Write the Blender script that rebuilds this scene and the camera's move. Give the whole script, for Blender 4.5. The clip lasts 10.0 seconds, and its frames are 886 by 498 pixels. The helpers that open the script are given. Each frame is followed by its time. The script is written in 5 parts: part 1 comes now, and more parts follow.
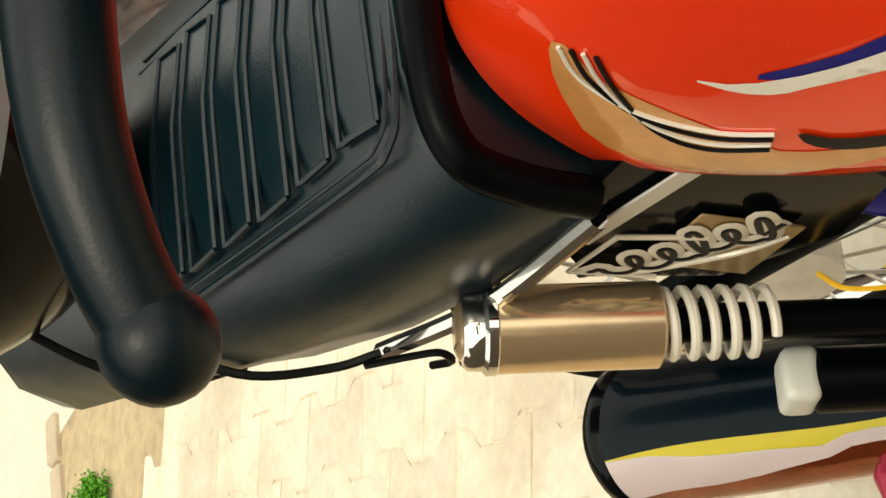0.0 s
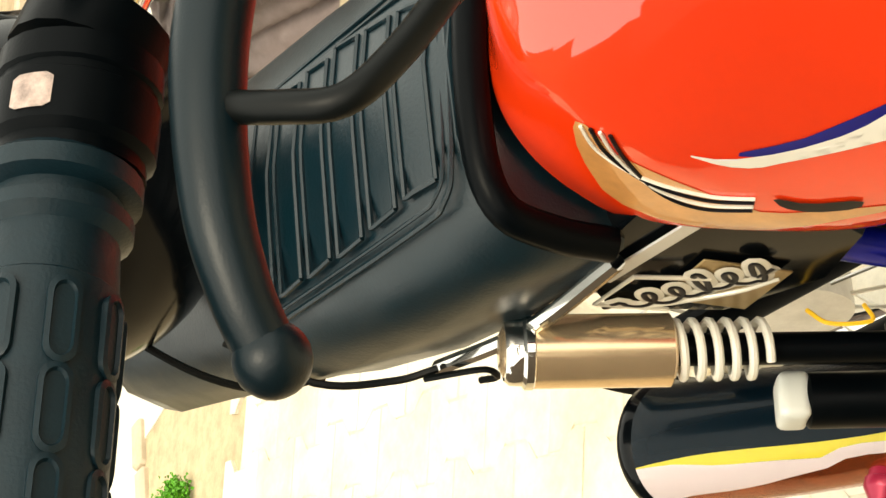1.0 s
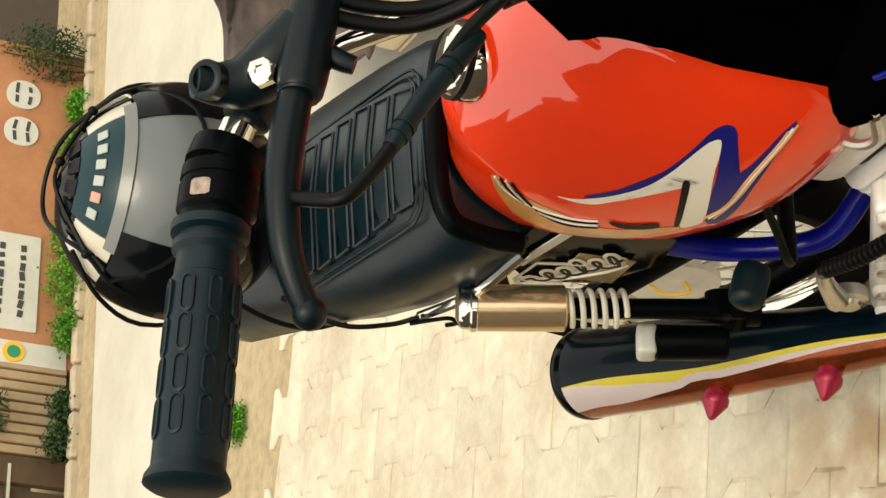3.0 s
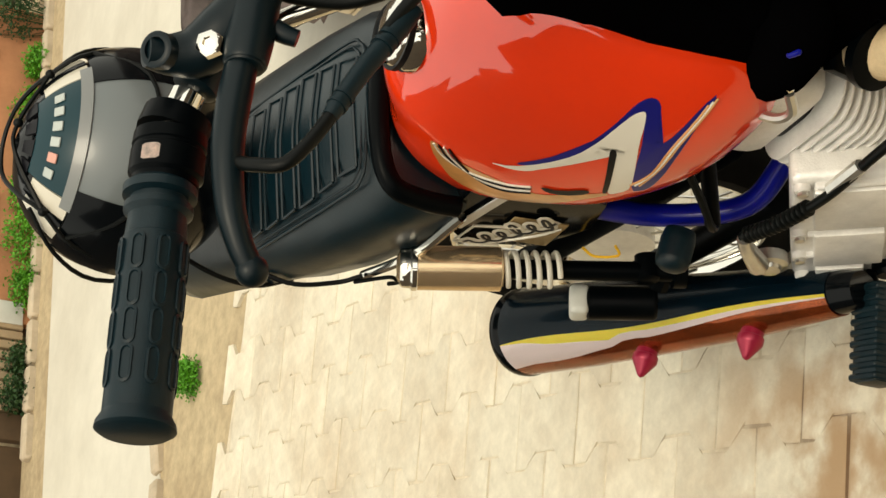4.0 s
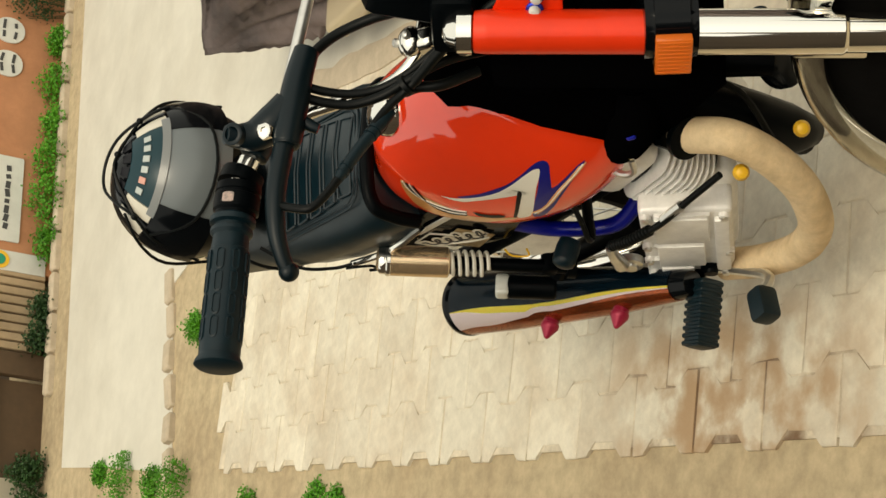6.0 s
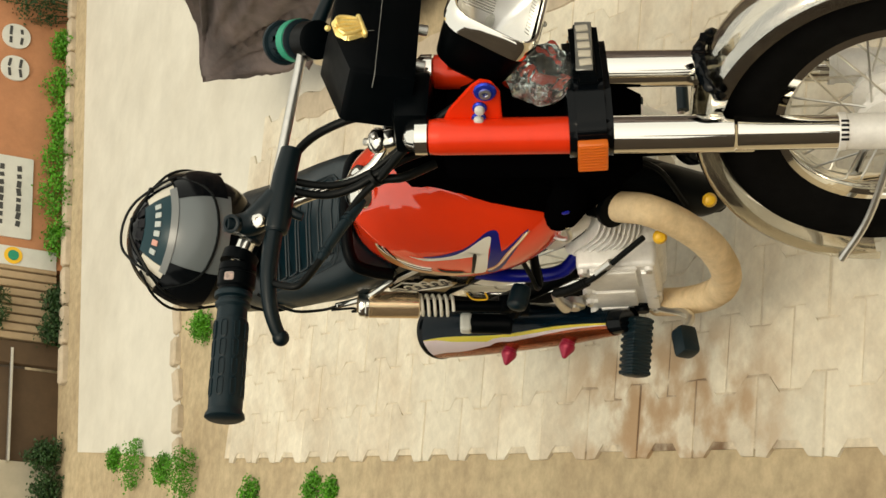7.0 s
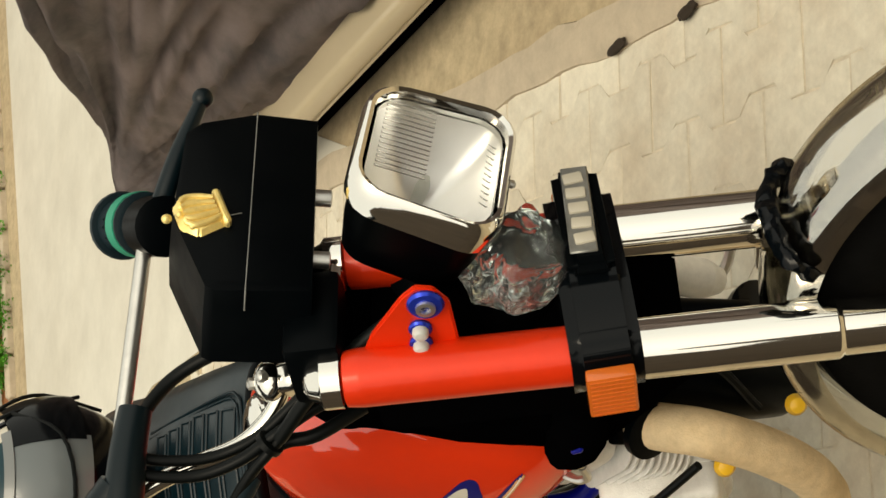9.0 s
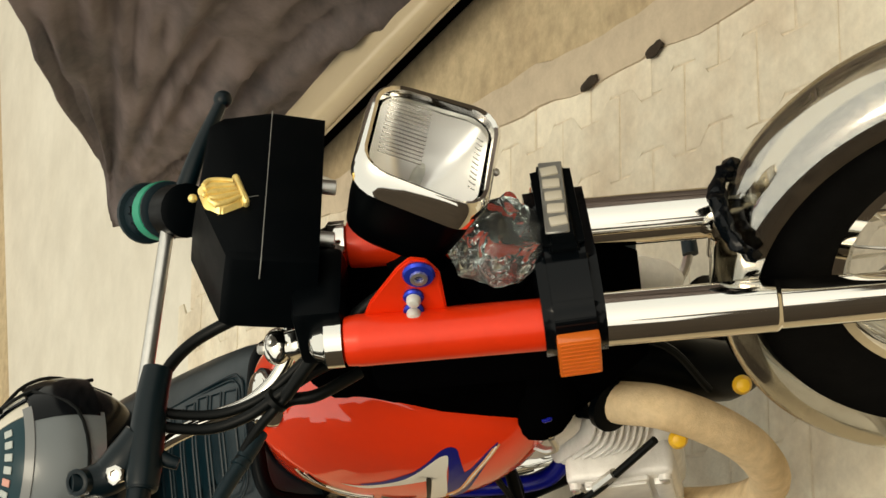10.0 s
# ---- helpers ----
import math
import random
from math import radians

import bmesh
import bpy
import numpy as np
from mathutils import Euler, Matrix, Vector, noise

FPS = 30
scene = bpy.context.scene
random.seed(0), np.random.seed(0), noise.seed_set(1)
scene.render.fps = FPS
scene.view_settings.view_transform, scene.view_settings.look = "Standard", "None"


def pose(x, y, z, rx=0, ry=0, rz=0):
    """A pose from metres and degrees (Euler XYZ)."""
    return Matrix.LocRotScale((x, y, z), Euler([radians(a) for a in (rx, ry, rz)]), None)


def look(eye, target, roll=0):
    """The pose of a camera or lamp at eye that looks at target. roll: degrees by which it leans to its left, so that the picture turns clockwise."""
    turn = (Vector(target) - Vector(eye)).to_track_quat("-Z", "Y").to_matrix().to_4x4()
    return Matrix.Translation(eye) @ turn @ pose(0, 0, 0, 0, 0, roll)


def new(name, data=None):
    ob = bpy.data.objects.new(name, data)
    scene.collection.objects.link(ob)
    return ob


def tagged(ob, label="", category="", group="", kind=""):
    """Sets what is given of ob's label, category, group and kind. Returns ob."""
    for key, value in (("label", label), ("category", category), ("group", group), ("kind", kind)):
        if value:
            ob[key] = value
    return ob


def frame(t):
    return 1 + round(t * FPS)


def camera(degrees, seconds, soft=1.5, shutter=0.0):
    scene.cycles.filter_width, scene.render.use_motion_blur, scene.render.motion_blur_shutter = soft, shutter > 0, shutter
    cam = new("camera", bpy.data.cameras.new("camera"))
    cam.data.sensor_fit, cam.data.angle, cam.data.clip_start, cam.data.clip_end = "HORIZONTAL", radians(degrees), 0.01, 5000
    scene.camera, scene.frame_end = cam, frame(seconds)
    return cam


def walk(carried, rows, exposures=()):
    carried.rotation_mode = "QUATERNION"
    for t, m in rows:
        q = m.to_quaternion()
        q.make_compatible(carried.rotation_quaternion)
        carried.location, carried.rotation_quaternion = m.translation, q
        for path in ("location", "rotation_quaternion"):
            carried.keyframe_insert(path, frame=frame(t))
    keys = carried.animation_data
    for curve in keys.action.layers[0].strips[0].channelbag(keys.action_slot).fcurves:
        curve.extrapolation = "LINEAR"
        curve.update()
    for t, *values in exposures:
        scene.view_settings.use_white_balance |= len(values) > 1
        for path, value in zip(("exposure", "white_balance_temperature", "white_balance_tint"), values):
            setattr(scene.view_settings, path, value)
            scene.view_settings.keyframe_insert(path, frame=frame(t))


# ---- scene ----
cam = camera(28.0, 10.0)
PATH = [
    (0, (-0.479, 0.159, 1.117), (-0.072, 0.950, 0.659), -80.5),
    (0.5, (-0.494, 0.123, 1.135), (-0.071, 0.918, 0.700), -79.3),
    (1, (-0.547, -0.004, 1.189), (-0.130, 0.803, 0.771), -79.3),
    (1.5, (-0.611, -0.169, 1.257), (-0.204, 0.651, 0.854), -79.5),
    (2, (-0.681, -0.334, 1.329), (-0.281, 0.491, 0.931), -79.4),
    (3.5, (-0.802, -0.649, 1.427), (-0.422, 0.181, 1.019), -79.0),
    (4, (-0.813, -0.675, 1.433), (-0.445, 0.152, 1.009), -78.9),
    (4.5, (-0.895, -0.892, 1.527), (-0.533, -0.065, 1.098), -78.7),
    (5, (-0.924, -0.966, 1.564), (-0.564, -0.140, 1.130), -78.5),
    (6.5, (-1.099, -1.702, 1.917), (-0.770, -0.867, 1.475), -78.8),
    (7, (-1.049, -1.877, 1.978), (-0.734, -1.038, 1.533), -80.2),
    (7.5, (-0.967, -1.921, 1.994), (-0.656, -1.083, 1.545), -82.0),
    (8, (-0.760, -1.544, 1.782), (-0.455, -0.712, 1.317), -84.0),
    (8.5, (-0.582, -1.318, 1.617), (-0.274, -0.483, 1.162), -85.7),
    (9, (-0.490, -1.156, 1.492), (-0.166, -0.317, 1.056), -85.7),
    (9.5, (-0.489, -1.083, 1.439), (-0.145, -0.247, 1.012), -84.4),
    (10, (-0.650, -1.310, 1.606), (-0.291, -0.492, 1.158), -83.2),
]
walk(cam, [(t, look(eye, aim, roll)) for t, eye, aim, roll in PATH], exposures=[(0, 0.05, 7350, 4), (0.5, 0.46, 7350, 4), (1.0, 0.70, 7350, 4), (1.5, 0.48, 7350, 4), (2.0, 0.18, 7350, 4), (3.5, -0.12, 7350, 4), (6.3, -0.38, 7350, 4), (8, -0.36, 7350, 4), (10, -0.42, 7350, 4)])

# ---- light ----
SUN_EL, SUN_AZ = radians(60), radians(206)
world = bpy.data.worlds.new("sky")
scene.world = world
world.use_nodes = True
wn = world.node_tree.nodes
sky = wn.new("ShaderNodeTexSky")
sky.sky_type = "NISHITA"
sky.sun_disc = False
sky.sun_elevation, sky.sun_rotation = SUN_EL, SUN_AZ
sky.air_density, sky.dust_density, sky.ozone_density = 0.5, 8.0, 0.3
wn["Background"].inputs["Strength"].default_value = 0.15
haze = wn.new("ShaderNodeMix")                 # thin bright overcast in front of the clear sky
haze.data_type = "RGBA"
haze.inputs["Factor"].default_value = 0.6
haze.inputs["B"].default_value = (13.0, 13.0, 12.6, 1)
world.node_tree.links.new(sky.outputs["Color"], haze.inputs["A"])
world.node_tree.links.new(haze.outputs["Result"], wn["Background"].inputs["Color"])
sun = new("sun", bpy.data.lights.new("sun", "SUN"))
sun.data.energy, sun.data.angle, sun.data.color = 1.0, radians(24), (1.0, 0.93, 0.82)
sun.matrix_world = look((0, 0, 0), (-math.sin(SUN_AZ) * math.cos(SUN_EL), -math.cos(SUN_AZ) * math.cos(SUN_EL), -math.sin(SUN_EL)))


# ---- materials ----
def material(name, color, rough=0.5, metal=0.0, vary=0.0, scale=40.0, bump=0.0, bump_scale=200.0, coat=0.0, per_piece=0.0,
             stain_shade=None, stain_shade_scale=4.0, stain_shade_amount=0.0, rough_vary=0.0, spec=0.5):
    m = bpy.data.materials.new(name)
    m.use_nodes = True
    nt = m.node_tree
    n, l = nt.nodes, nt.links
    b = n["Principled BSDF"]
    b.inputs["Base Color"].default_value = (*color, 1)
    b.inputs["Roughness"].default_value = rough
    b.inputs["Metallic"].default_value = metal
    b.inputs["Coat Weight"].default_value = coat
    b.inputs["Coat Roughness"].default_value = 0.03
    b.inputs["Specular IOR Level"].default_value = spec
    geo = n.new("ShaderNodeTexCoord")
    out = None
    if vary or per_piece or stain_shade:
        base = n.new("ShaderNodeRGB")
        base.outputs[0].default_value = (*color, 1)
        out = base.outputs[0]
        # second colour in noise patches: stains, or on the cover painted fold shade
        if stain_shade:
            ns = n.new("ShaderNodeTexNoise")
            ns.inputs["Scale"].default_value = stain_shade_scale
            ns.inputs["Detail"].default_value = 6
            ns.inputs["Roughness"].default_value = 0.65
            l.new(n.new("ShaderNodeNewGeometry").outputs["Position"], ns.inputs["Vector"])
            ramp = n.new("ShaderNodeMapRange")
            ramp.inputs["From Min"].default_value, ramp.inputs["From Max"].default_value = 0.42, 0.68
            ramp.inputs["To Max"].default_value = stain_shade_amount
            l.new(ns.outputs["Fac"], ramp.inputs["Value"])
            mix = n.new("ShaderNodeMix")
            mix.data_type = "RGBA"
            mix.inputs["B"].default_value = (*stain_shade, 1)
            l.new(ramp.outputs["Result"], mix.inputs["Factor"])
            l.new(out, mix.inputs["A"])
            out = mix.outputs["Result"]
        hsv = n.new("ShaderNodeHueSaturation")
        l.new(out, hsv.inputs["Color"])
        val = None
        if vary:
            ns = n.new("ShaderNodeTexNoise")
            ns.inputs["Scale"].default_value = scale
            ns.inputs["Detail"].default_value = 8
            ns.inputs["Roughness"].default_value = 0.7
            l.new(geo.outputs["Object"], ns.inputs["Vector"])
            mr = n.new("ShaderNodeMapRange")
            mr.inputs["From Min"].default_value, mr.inputs["From Max"].default_value = 0.3, 0.7
            mr.inputs["To Min"].default_value, mr.inputs["To Max"].default_value = 1 - vary, 1 + vary
            l.new(ns.outputs["Fac"], mr.inputs["Value"])
            val = mr.outputs["Result"]
        if per_piece:
            oi = n.new("ShaderNodeObjectInfo")
            mp = n.new("ShaderNodeMapRange")
            mp.inputs["To Min"].default_value, mp.inputs["To Max"].default_value = 1 - per_piece, 1 + per_piece
            l.new(oi.outputs["Random"], mp.inputs["Value"])
            if val:
                mu = n.new("ShaderNodeMath")
                mu.operation = "MULTIPLY"
                l.new(val, mu.inputs[0])
                l.new(mp.outputs["Result"], mu.inputs[1])
                val = mu.outputs[0]
            else:
                val = mp.outputs["Result"]
        if val:
            l.new(val, hsv.inputs["Value"])
        l.new(hsv.outputs["Color"], b.inputs["Base Color"])
    if rough_vary:
        ns = n.new("ShaderNodeTexNoise")
        ns.inputs["Scale"].default_value = 25
        ns.inputs["Detail"].default_value = 5
        l.new(geo.outputs["Object"], ns.inputs["Vector"])
        mr = n.new("ShaderNodeMapRange")
        mr.inputs["From Min"].default_value, mr.inputs["From Max"].default_value = 0.3, 0.7
        mr.inputs["To Min"].default_value, mr.inputs["To Max"].default_value = max(rough - rough_vary, 0), rough + rough_vary
        l.new(ns.outputs["Fac"], mr.inputs["Value"])
        l.new(mr.outputs["Result"], b.inputs["Roughness"])
    if bump:
        ns = n.new("ShaderNodeTexNoise")
        ns.inputs["Scale"].default_value = bump_scale
        ns.inputs["Detail"].default_value = 4
        l.new(geo.outputs["Object"], ns.inputs["Vector"])
        bp = n.new("ShaderNodeBump")
        bp.inputs["Strength"].default_value = bump
        bp.inputs["Distance"].default_value = 0.002
        l.new(ns.outputs["Fac"], bp.inputs["Height"])
        l.new(bp.outputs["Normal"], b.inputs["Normal"])
    return m


def glass(name, color=(1, 1, 1), rough=0.0, alpha=None):
    m = material(name, color, rough)
    b = m.node_tree.nodes["Principled BSDF"]
    b.inputs["Transmission Weight"].default_value = 1.0
    b.inputs["IOR"].default_value = 1.45
    if alpha is not None:
        b.inputs["Transmission Weight"].default_value = 0.0
        b.inputs["Alpha"].default_value = alpha
    return m


def glossy(m, ior):
    """A thicker clear lacquer."""
    m.node_tree.nodes["Principled BSDF"].inputs["Coat IOR"].default_value = ior
    return m


RED = glossy(material("red_paint", (0.84, 0.040, 0.007), 0.35, 0.0, 0.05, 6, coat=1.0, spec=0.05), 1.9)
RED_SATIN = material("red_painted_steel", (0.80, 0.038, 0.008), 0.34, 0.12, 0.06, 12, coat=0.3, spec=0.25)
BLACK = material("black_plastic", (0.0008, 0.0016, 0.0022), 0.36, rough_vary=0.08, spec=0.06, bump=0.05, bump_scale=900)
# no gloss at all, so filled hollows and the car's underside stay black
BLACK_MATT = material("lightless_black", (0.0012, 0.0012, 0.0014), 1.0, spec=0.0)
BLACK_GLOSS = material("black_gloss_paint", (0.002, 0.003, 0.004), 0.16, coat=0.06, spec=0.14)
RUBBER = material("black_rubber", (0.002, 0.011, 0.016), 0.42, spec=0.27, vary=0.2, scale=60, bump=0.12, bump_scale=700)
LEVER = material("black_coated_lever", (0.0015, 0.007, 0.010), 0.36, spec=0.25, vary=0.12, scale=30, bump=0.06, bump_scale=900)
CABLE = material("black_cable_sheath", (0.003, 0.004, 0.004), 0.4, spec=0.14)
VINYL = material("black_seat_vinyl", (0.001, 0.010, 0.015), 0.34, spec=0.52, vary=0.15, scale=20, bump=0.12, bump_scale=420, rough_vary=0.06)
CHROME = material("chrome", (0.88, 0.86, 0.80), 0.06, 1.0)
STEEL = material("brushed_steel", (0.68, 0.67, 0.63), 0.3, 0.9, vary=0.1, scale=60)
# tan in the base colour paints the ground mirrored in the chrome
SHOCK_TUBE = material("steel_tan_reflection", (0.86, 0.65, 0.41), 0.2, 0.85, vary=0.08, scale=40)
ALU = material("cast_aluminium", (0.84, 0.83, 0.80), 0.40, 0.2, vary=0.12, scale=30, bump=0.25, bump_scale=500)
ALU_DARK = material("dull_alloy", (0.3, 0.3, 0.28), 0.45, 0.7, vary=0.2, scale=30)
WRAP = material("tan_heat_wrap", (0.74, 0.57, 0.35), 0.85, vary=0.14, scale=45, bump=0.5, bump_scale=500, stain_shade=(0.45, 0.3, 0.14), stain_shade_scale=18, stain_shade_amount=0.5)
TYRE = material("tyre_rubber", (0.004, 0.004, 0.004), 0.7, spec=0.04, vary=0.3, scale=30, bump=0.2, bump_scale=300)
AMBER = material("amber_reflector", (0.68, 0.15, 0.02), 0.18, coat=0.6)
BLUE = material("blue_anodised", (0.02, 0.05, 0.55), 0.25, 0.6)
BLUE_PAINT = material("blue_paint", (0.002, 0.006, 0.24), 0.3, coat=0.25, spec=0.2)
WHITE = material("white_decal", (0.82, 0.78, 0.68), 0.3, coat=0.5)
DECAL_BLUE = material("blue_decal", (0.008, 0.01, 0.17), 0.35, coat=0.15, spec=0.2)
DECAL_BLACK = material("black_decal", (0.004, 0.004, 0.006), 0.4, spec=0.2)
# for the gold lines and the ground reflection painted on the tank
TAN_PRINT_REFLECT = material("gold_print_reflection", (0.62, 0.28, 0.085), 0.35, coat=0.8, vary=0.2, scale=30)
PINK = material("crimson_stud", (0.34, 0.015, 0.05), 0.3, 0.3)
GOLD = material("gold_metal", (0.95, 0.74, 0.27), 0.3, 0.4, vary=0.15, scale=80)
GOLD_DULL = material("dull_gold_foil", (0.34, 0.24, 0.11), 0.35, 0.6, vary=0.2, scale=20)
YELLOW = material("yellow_plastic", (0.85, 0.5, 0.03), 0.4)
TEAL = material("green_rubber", (0.008, 0.27, 0.16), 0.45)
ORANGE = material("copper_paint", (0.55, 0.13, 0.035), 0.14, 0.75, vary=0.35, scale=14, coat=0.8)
SILVER = material("silver_paint", (0.6, 0.6, 0.58), 0.35, 0.5)
GREY_VISOR = material("smoked_grey_visor", (0.125, 0.145, 0.15), 0.3, coat=0.35)
VISOR_RIM = material("pale_grey_visor_rim", (0.17, 0.18, 0.178), 0.3, coat=0.3)
HEL_WHITE = material("pale_helmet_shell", (0.6, 0.56, 0.46), 0.25, coat=0.6)
HEL_MARK = material("pale_grey_print", (0.42, 0.46, 0.44), 0.4)
HEL_PINK = material("faded_pink_print", (0.6, 0.3, 0.24), 0.4)
HEL_DARK = material("slate_helmet_shell", (0.006, 0.032, 0.042), 0.3, spec=0.25, coat=0.08)
LENS = glass("headlight_glass")
BAG = glass("clear_plastic_bag", (0.93, 0.97, 0.96), 0.05)
BAG.node_tree.nodes["Principled BSDF"].inputs["IOR"].default_value = 1.3
BAG.node_tree.nodes["Principled BSDF"].inputs["Transmission Weight"].default_value = 0.985
FLASK = material("frosted_plastic", (0.6, 0.62, 0.58), 0.35)
PAVER = material("concrete_paver", (0.71, 0.66, 0.535), 0.9, vary=0.12, scale=30, bump=0.5, bump_scale=160, per_piece=0.07,
                 stain_shade=(0.42, 0.31, 0.2), stain_shade_scale=3.0, stain_shade_amount=0.55)
SAND = material("sandy_ground", (0.47, 0.38, 0.24), 0.95, vary=0.22, scale=25, bump=0.8, bump_scale=90, stain_shade=(0.3, 0.21, 0.12), stain_shade_scale=2.2, stain_shade_amount=0.5)
ROAD = material("concrete_road", (0.66, 0.635, 0.55), 0.92, vary=0.07, scale=6, bump=0.3, bump_scale=120, stain_shade=(0.46, 0.42, 0.34), stain_shade_scale=0.9, stain_shade_amount=0.5)
JOINT = material("brown_joint_dirt", (0.62, 0.545, 0.415), 0.95, vary=0.25, scale=20, bump=0.6, bump_scale=120)
def patch_of_dirt(m, color, spots):
    """Brown water stains round some places on the ground."""
    n, l = m.node_tree.nodes, m.node_tree.links
    b = n["Principled BSDF"]
    source = b.inputs["Base Color"].links[0].from_socket
    pos = n.new("ShaderNodeNewGeometry").outputs["Position"]
    ns = n.new("ShaderNodeTexNoise")
    ns.inputs["Scale"].default_value, ns.inputs["Detail"].default_value = 11, 7
    l.new(pos, ns.inputs["Vector"])
    for x, y, rad in spots:
        dist = n.new("ShaderNodeVectorMath")
        dist.operation = "DISTANCE"
        dist.inputs[1].default_value = (x, y, 0)
        l.new(pos, dist.inputs[0])
        near = n.new("ShaderNodeMapRange")
        near.inputs["From Min"].default_value, near.inputs["From Max"].default_value = rad, 0.1 * rad
        l.new(dist.outputs["Value"], near.inputs["Value"])
        grain = n.new("ShaderNodeMapRange")
        grain.inputs["From Min"].default_value, grain.inputs["From Max"].default_value = 0.42, 0.62
        l.new(ns.outputs["Fac"], grain.inputs["Value"])
        mul = n.new("ShaderNodeMath")
        mul.operation = "MULTIPLY"
        l.new(near.outputs["Result"], mul.inputs[0])
        l.new(grain.outputs["Result"], mul.inputs[1])
        mix = n.new("ShaderNodeMix")
        mix.data_type = "RGBA"
        mix.inputs["B"].default_value = (*color, 1)
        l.new(mul.outputs[0], mix.inputs["Factor"])
        l.new(source, mix.inputs["A"])
        source = mix.outputs["Result"]
    l.new(source, b.inputs["Base Color"])


SPOTS = [(-0.22, 1.06, 0.34), (-0.31, 0.72, 0.28), (-0.28, 0.90, 0.26), (-0.36, 0.98, 0.3)]
patch_of_dirt(PAVER, (0.42, 0.285, 0.165), SPOTS)
patch_of_dirt(JOINT, (0.16, 0.09, 0.045), SPOTS)
KERB = material("kerb_stone", (0.5, 0.42, 0.31), 0.9, vary=0.15, scale=20, bump=0.5, bump_scale=90)
# dark patches in the cloth colour deepen the shade of its folds
COVER = material("grey_brown_cover_cloth", (0.29, 0.23, 0.215), 0.5, vary=0.1, scale=30, bump=0.15, bump_scale=500, stain_shade=(0.055, 0.055, 0.06), stain_shade_scale=3.5, stain_shade_amount=0.75)
SILL = material("beige_car_paint", (0.55, 0.46, 0.31), 0.3, vary=0.05, scale=4, coat=0.6)
WALL = material("terracotta_wall", (0.48, 0.22, 0.11), 0.9, vary=0.12, scale=10, bump=0.3, bump_scale=60, stain_shade=(0.36, 0.15, 0.07), stain_shade_scale=3, stain_shade_amount=0.6)
# dark tone for the added walls, darkens what tank and chrome mirror
DARK_WALL = material("dark_added_wall", (0.085, 0.066, 0.05), 0.9, vary=0.15, scale=3)
PLASTER = material("dusty_plaster", (0.45, 0.4, 0.3), 0.9, vary=0.12, scale=8)
DARKGAP = material("brown_shutter", (0.09, 0.055, 0.028), 0.8, vary=0.2, scale=10)
# near-black colour for the shade inside the mortar's holes
HOLE_DARK = material("dark_hole_shade", (0.03, 0.02, 0.012), 0.95, vary=0.3, scale=60, bump=0.8, bump_scale=150)
STEP = material("tan_step", (0.42, 0.31, 0.19), 0.9, vary=0.12, scale=12)
SIGN = material("pale_sign_board", (0.62, 0.62, 0.57), 0.7, vary=0.08, scale=12)
INK = material("dark_lettering", (0.05, 0.05, 0.05), 0.7)
LEAF = material("green_leaf", (0.07, 0.27, 0.008), 0.6, vary=0.35, scale=8)
LEAF_DARK = material("dark_leaf", (0.018, 0.06, 0.01), 0.6, vary=0.35, scale=8)


# ---- building helpers ----
def mesh_of(name, bm, mat, smooth=40):
    bmesh.ops.recalc_face_normals(bm, faces=bm.faces[:])
    me = bpy.data.meshes.new(name)
    bm.to_mesh(me)
    bm.free()
    me.materials.append(mat)
    if smooth:
        me.shade_smooth()
        me.set_sharp_from_angle(angle=radians(smooth))
    return me


def thing(name, at, label, category, group="", kind=""):
    e = new(name)
    e.empty_display_size = 0.05
    e.location = at
    bpy.context.view_layer.update()
    return tagged(e, label, category, group, kind)


def part(name, bm, mat, parent, label="", m=None, smooth=40):
    """One mesh under a thing or a part; its vertices are given in world places, or in the frame m."""
    if m is not None:
        bmesh.ops.transform(bm, matrix=m, verts=bm.verts)
    ob = new(name, mesh_of(name, bm, mat, smooth))
    ob.parent = parent
    inv = Matrix.Identity(4)
    p = parent
    while p is not None:
        inv = inv @ p.matrix_basis.inverted()
        p = p.parent
    ob.matrix_parent_inverse = inv
    return tagged(ob, label)


def lone(name, bm, mat, label, category, group="", kind="", smooth=40):
    return tagged(new(name, mesh_of(name, bm, mat, smooth)), label, category, group, kind)


def box(sx, sy, sz, m=None, bevel=0.0, seg=2, bm=None):
    own = bmesh.new()
    bmesh.ops.create_cube(own, size=1.0)
    bmesh.ops.scale(own, vec=(sx, sy, sz), verts=own.verts)
    if bevel:
        bmesh.ops.bevel(own, geom=own.edges[:], offset=bevel, segments=seg, affect="EDGES", profile=0.6)
    if m is not None:
        bmesh.ops.transform(own, matrix=m, verts=own.verts)
    if bm is None:
        return own
    join(bm, own)
    return bm


def join(bm, other):
    vs = [bm.verts.new(v.co) for v in other.verts]
    other.verts.index_update()
    for f in other.faces:
        try:
            bm.faces.new([vs[v.index] for v in f.verts])
        except ValueError:
            pass
    other.free()
    return bm


def loft(rings, caps=True, closed=True, bm=None):
    """Skin over rings of equally many points."""
    bm = bm or bmesh.new()
    rows = [[bm.verts.new(p) for p in ring] for ring in rings]
    n = len(rows[0])
    for a, b in zip(rows, rows[1:]):
        for i in range(n if closed else n - 1):
            j = (i + 1) % n
            bm.faces.new((a[i], a[j], b[j], b[i]))
    if caps and closed:
        bm.faces.new(rows[0][::-1])
        bm.faces.new(rows[-1])
    return bm


